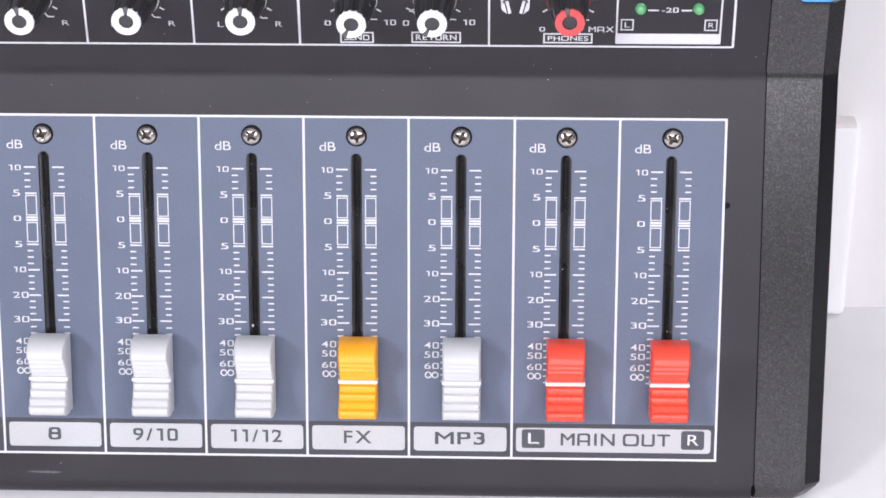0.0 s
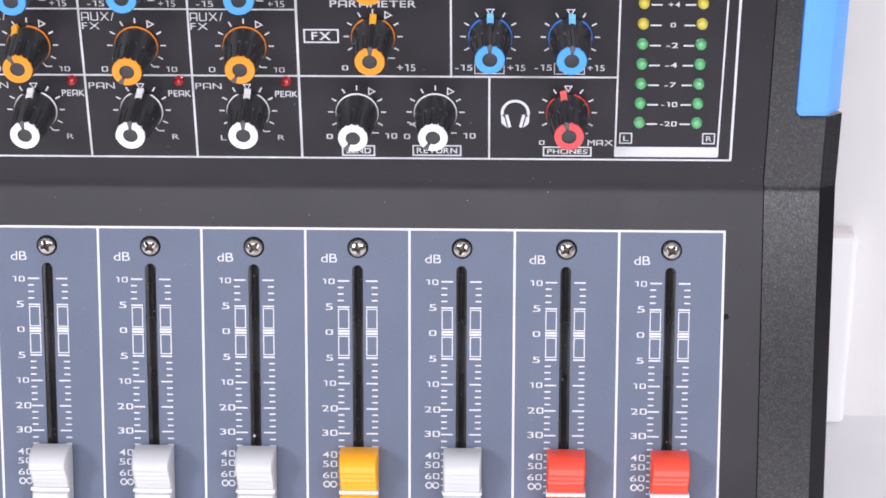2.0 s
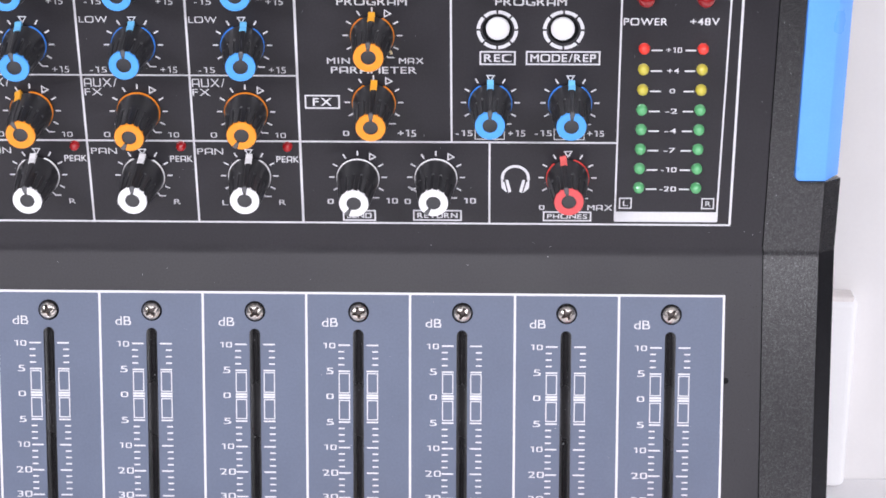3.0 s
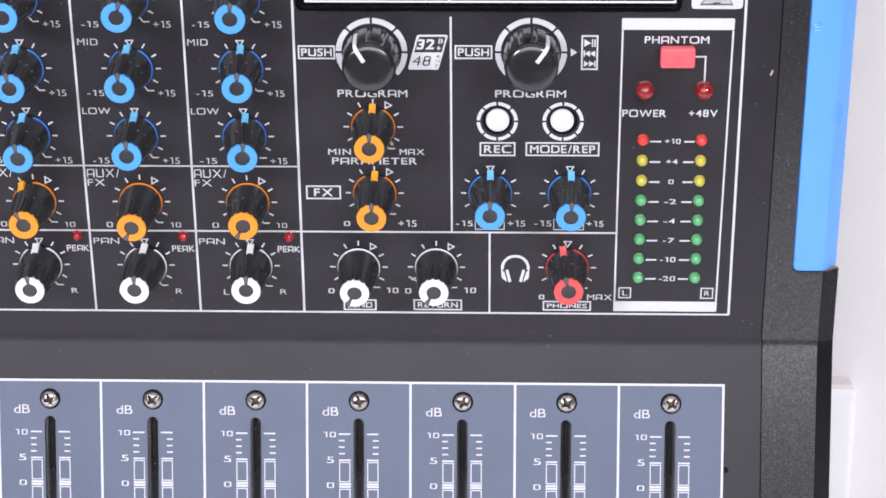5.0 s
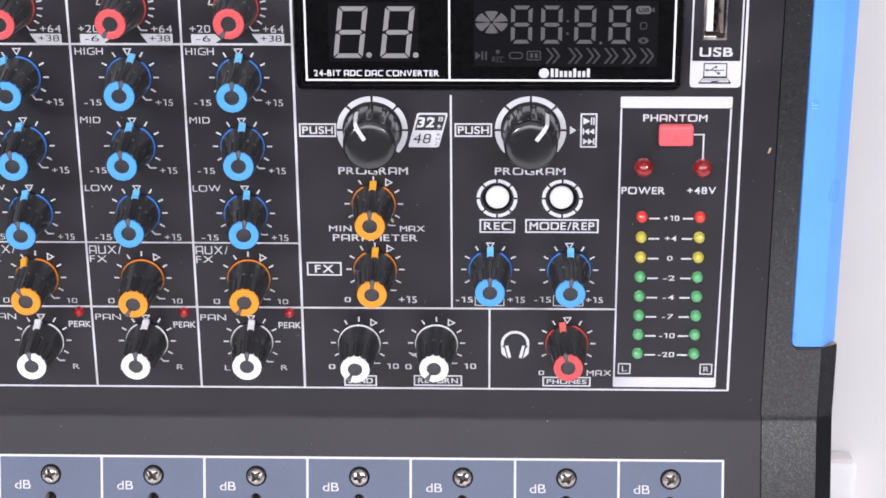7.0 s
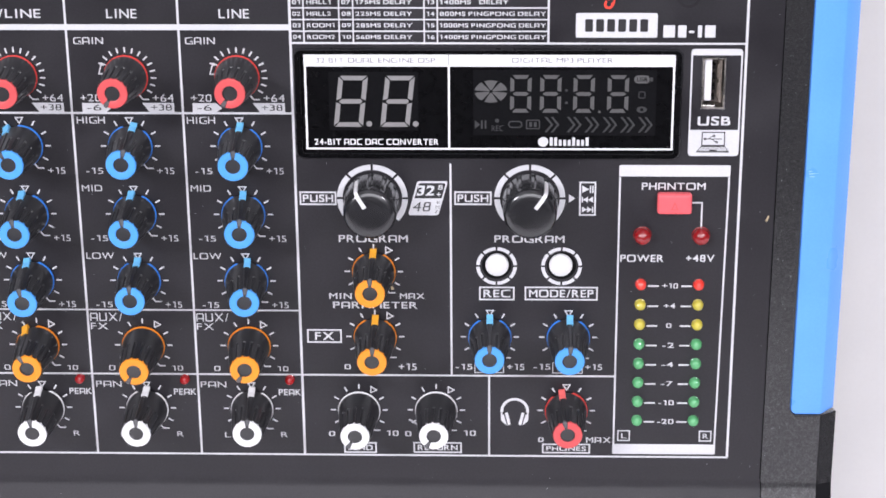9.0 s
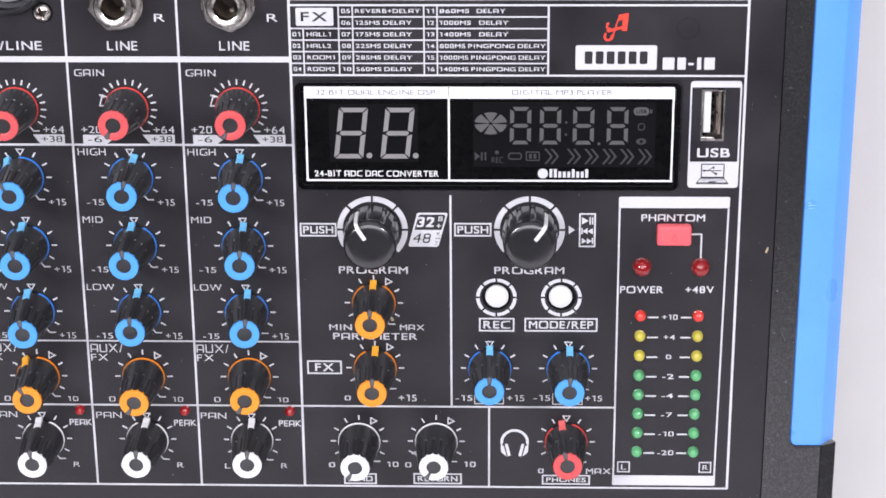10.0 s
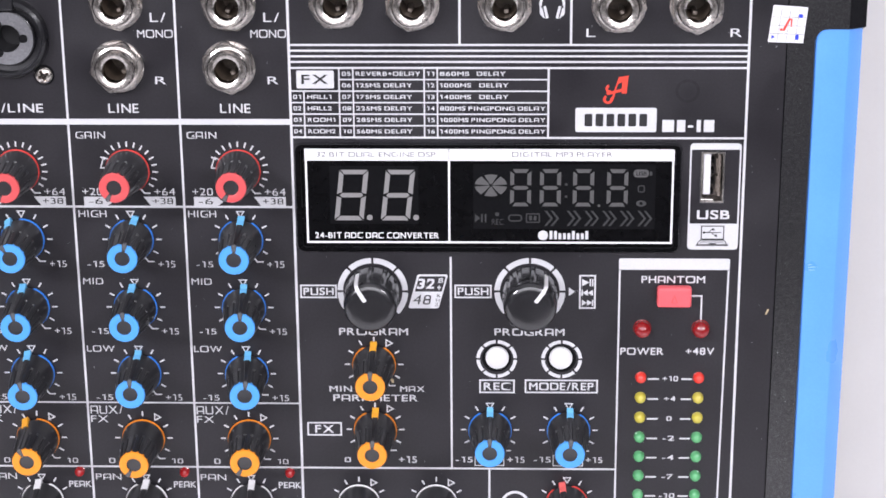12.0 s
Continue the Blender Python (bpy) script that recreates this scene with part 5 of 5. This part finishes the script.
line(P, LOW, 64.4, 94.1, 65.4, 93.3, 0.2, M_NEG, 0.08)
for x0, s0 in ((62.7, 94.1), (64.9, 94.9), (65.6, 93.3)):
    patch(P, LOW, circle(x0, s0, 0.32, 10), M_NEG, 0.085, "printed_sign")

# ---- sockets at the top ----
def hex_loop(r, n=48):
    """Points on a hexagon's outline, with its corners rounded off a little."""
    out = []
    for i in range(n):
        a = 2 * math.pi * i / n
        b = (a + math.pi / 6) % (math.pi / 3) - math.pi / 6
        k = min(r * math.cos(math.pi / 6) / math.cos(b), r * 0.965)
        out.append((k * math.cos(a), k * math.sin(a)))
    return out


NUT = bmesh.new()
loops = [[NUT.verts.new((x, y, h)) for x, y in pts] for pts, h in ((hex_loop(6.7), 0.3), (hex_loop(6.7), 1.95), (hex_loop(6.35), 2.3), (circle(0, 0, 4.9, 48), 2.3), (circle(0, 0, 4.8, 48), 0.3))]
for p, q in zip(loops, loops[1:] + loops[:1]):
    for i in range(48):
        NUT.faces.new((p[i], p[(i + 1) % 48], q[(i + 1) % 48], q[i]))
bmesh.ops.recalc_face_normals(NUT, faces=NUT.faces)
NUT = mesh_of(NUT, "nut", M_NICKEL)
WASHER = mesh_of(spin([(6.35, 0.0), (6.4, 0.25), (6.2, 0.45), (5.0, 0.45)], 40), "washer", M_NICKEL, True)
BUSH = mesh_of(spin([(5.3, 2.0), (5.3, 2.5), (4.85, 2.7), (4.75, 4.3), (4.4, 4.75), (3.5, 4.75), (2.95, 4.4), (2.75, 3.8), (2.75, -8.0), (0, -8.0)], 48), "jack_socket", M_NICKEL, True)
BORE = mesh_of(spin([(2.73, 2.6), (2.7, -7.9), (0, -7.9)], 32), "bore", M_BORE)
SPRING = mesh_of(box(-0.6, -2.6, -7.0, 0.6, -1.5, -1.5, 0.2, 1), "contact_spring", M_USBIN)
for k, (x, s) in enumerate(JACKS):
    ob = part("jack_socket", BUSH, None, mixer, "nickel jack socket with a hexagon nut", UP @ at(x, s))
    part("nut", NUT, None, ob, m=at(0, 0, 0, (7, 22, 41, 12, 35, 50, 18, 30, 3)[k]))
    part("washer", WASHER, None, ob)
    part("bore", BORE, None, ob)
    part("contact_spring", SPRING, None, ob, m=at(0, 0, 0, (20, -15, 35, 10, 5, -20, 12, 25, -8)[k]))
write(P, LOW, "L", 33.3, 142.7, 35.4, 144.9)
write(P, LOW, "R", 67.2, 142.7, 69.9, 144.9)

combo = part("combo_socket", spin([(9.75, 0.0), (9.8, 1.0), (9.4, 2.4), (8.7, 2.9), (8.3, 2.5), (8.1, 0.8), (6.9, 0.6), (6.6, 1.6), (6.3, 1.8), (3.3, 1.75), (3.2, -6.0), (0, -6.0)], 64), M_GLOSS, mixer, "round black combo input socket", UP @ at(-104.2, 142.8), smooth=True)
part("face_plate", ring(circle(0, 0, 6.35, 40), circle(0, 0, 3.35, 40), 1.86, z0=1.5), mat("grey_socket_plastic", (0.17, 0.17, 0.18), 0.25, grain=0.15, size=0.5, wear=0.15), combo, "grey socket face")
for a in (90, 210, 330):
    part("pin_opening", prism(rounded(2.9, -1.0, 5.0, 1.0, 0.9), 1.87, 1.9), M_PITCH, combo, m=at(0, 0, 0, a - 90))
part("contact", box(3.6, -0.35, -2.0, 5.6, 0.35, 1.2, 0.15, 1), mat("brass", (0.62, 0.42, 0.16), 0.3, metal=1.0, grain=0.2, size=0.4), combo, "brass contact", at(0, 0, 0, 20))
part("latch", box(-2.4, 7.0, 1.6, 2.4, 10.6, 3.4, 0.5, 2), M_GLOSS, combo, "black release latch")
sc = part("screw", SCREW, None, mixer, "nickel cross-head screw", UP @ at(-96.3, 133.5, 0, 25) @ Matrix.Scale(0.85, 4))
part("shade_ring", washer, None, sc)

# ---- inspection sticker across the seam ----
sticker = part("sticker", plate([(76.0, 141.6), (84.3, 141.3), (85.1, 149.9), (77.0, 150.5)], [], 0.1, 0.2), M_STICKER, mixer, "small white paper sticker with blue and red marks", UP)
for k in range(1, 4):
    line(sticker, LOW, 76.2 + 0.25 * k, 141.7 + 2.0 * k, 84.3 + 0.2 * k, 141.4 + 2.0 * k, 0.08, M_GREYINK, 0.23)
    line(sticker, LOW, 76.0 + 2.1 * k, 141.7, 77.0 + 2.05 * k, 149.6, 0.08, M_GREYINK, 0.23)
patch(sticker, LOW, rounded(83.0, 147.4, 84.0, 148.3, 0.3), M_BLUEINK, 0.25, "ink_mark")
patch(sticker, LOW, rounded(82.4, 142.1, 83.2, 143.4, 0.3), M_BLUEINK, 0.25, "ink_mark")
patch(sticker, LOW, [(76.6, 142.3), (77.6, 142.8), (76.9, 143.4)], M_BLUEINK, 0.25, "ink_mark")
for pts in ([(79.2, 144.3), (79.8, 144.3), (81.2, 147.2), (80.7, 147.3)], [(80.7, 147.3), (81.6, 147.2), (81.5, 145.2), (81.2, 145.2), (81.2, 146.9)], [(78.8, 144.9), (79.4, 144.8), (79.1, 144.2), (78.7, 144.4)]):
    patch(sticker, LOW, pts[::-1], M_LOGO, 0.25, "ink_mark")

part("scuff", flat([(-112.5, -71.3), (-105.0, -71.6), (-103.0, -71.2), (-106.0, -70.9), (-111.0, -70.9)], 0.012), mat("rubbed_paint", (0.10, 0.10, 0.105), 0.5, grain=0.4, size=0.8), fader_panel, "pale rub mark on the black lip")

# bits of lint and a nick on the trim
lint = tagged(new("lint", mesh_of(prism([(-0.15, -0.75), (0.25, -0.7), (0.5, 0.6), (0.1, 0.75)], 0.06, 0.3), "lint", mat("yellow_lint", (0.55, 0.45, 0.28), 0.8, grain=0.1, size=0.4))), "tiny yellowish bit of lint on the black panel", "lint")
lint.matrix_basis = BOARD @ UP @ at(78.7, 73.6, 0, -10)

fluff = tagged(new("lint", mesh_of(spin([(0.3, 0.0), (0.36, 0.2), (0.2, 0.4), (0, 0.45)], 10), "lint", M_FLAG)), "tiny white bead of dirt in a fader slot", "lint")
fluff.matrix_basis = BOARD @ at(-51.2, -30.4, -1.68)
crumb = tagged(new("lint", mesh_of(prism([(-0.3, -0.5), (0.25, -0.6), (0.35, 0.1), (0.05, 0.55), (-0.35, 0.3)], 0.02, 0.35), "lint", lint.data.materials[0])), "tiny yellow crumb beside an orange knob", "lint")
crumb.matrix_basis = BOARD @ UP @ at(-13.9, 54.7, 0.02, 20)
wisp = tagged(new("lint", mesh_of(prism([(-1.2, -0.05), (-0.2, -0.25), (1.0, -0.75), (1.1, -0.5), (-0.1, 0.05), (-1.1, 0.25)], 0.02, 0.2), "lint", mat("grey_fluff", (0.5, 0.5, 0.52), 0.9, grain=0.2, size=0.3))), "small grey wisp of fluff beside a white knob", "lint")
wisp.matrix_basis = BOARD @ UP @ at(-8.8, 17.5, 0.02, -15) @ Matrix.Scale(1.3, 4)


def specks(name, frame_of, x0, y0, x1, y1, count, h, seed, parent_label, material=None):
    """Fine pale dust scattered on a panel."""
    rnd = random.Random(seed)
    bm = bmesh.new()
    for _ in range(count):
        x, y = rnd.uniform(x0, x1), rnd.uniform(y0, y1)
        r = rnd.uniform(0.04, 0.1) * (1.7 if rnd.random() < 0.08 else 1)
        prism([(x + r * rnd.uniform(0.6, 1.2) * math.cos(a + rnd.uniform(-0.3, 0.3)), y + r * rnd.uniform(0.6, 1.2) * math.sin(a)) for a in (0.2, 1.3, 2.5, 3.7, 4.9)], h, h + 0.08, bm)
    ob = tagged(new(name, mesh_of(bm, name, material or M_DUST)), parent_label, "dust", kind="stuff")
    ob.matrix_basis = BOARD @ frame_of


M_DUST = mat("pale_dust", (0.45, 0.45, 0.47), 0.9, grain=0.1, size=0.4)
specks("dust", UP, -118, 1, 80, 152, 130, 0.0, 5, "fine pale dust scattered on the black knob panel")
specks("dust", LOW, -118, -72, 80, 36, 60, 0.07, 8, "fine pale dust scattered on the grey fader panel")
specks("dust", UP, 81.3, 2, 87.0, 160, 60, 0.05, 12, "fine pale dust on the grained end piece")
specks("dust", UP, 72.5, 2, 80.0, 160, 16, 0.0, 21, "fine pale dust on the black margin of the panel")
specks("stain", LOW, 73.0, -40, 80.2, 32, 90, 0.0, 33, "small dull dark marks on the black margin of the panel", mat("dark_marks", (0.007, 0.007, 0.008), 0.6, grain=0.3, size=0.5, spec=0.2))
for x in FADERS:
    specks("dust", LOW, x - 0.9, SLOT[0] + 18, x + 0.9, SLOT[1], 9, -1.46, int(x) + 300, "fine pale dust caught in a fader slot")
part("panel_hole", prism(circle(72.0, 3.3, 0.8, 14), -0.3, 0.02), M_PITCH, fader_panel, "small dark hole")
for k, (x0, s0, x1, s1) in enumerate(((88.5, 84.9, 91.0, 85.2), (88.6, 84.2, 90.2, 84.3), (88.4, 85.5, 89.4, 85.8))):
    dx, dy = x1 - x0, s1 - s0
    part("scratch", flat([(x0, s0), (x1, s1), (x0 + dx * 0.4, s0 + dy * 0.4 + 0.22), (x0, s0 + 0.25)], -0.33), mat("scuffed_blue", (0.33, 0.58, 0.95), 0.5, grain=0.1, size=0.4), mixer, "pale scuff on the blue trim", UP)
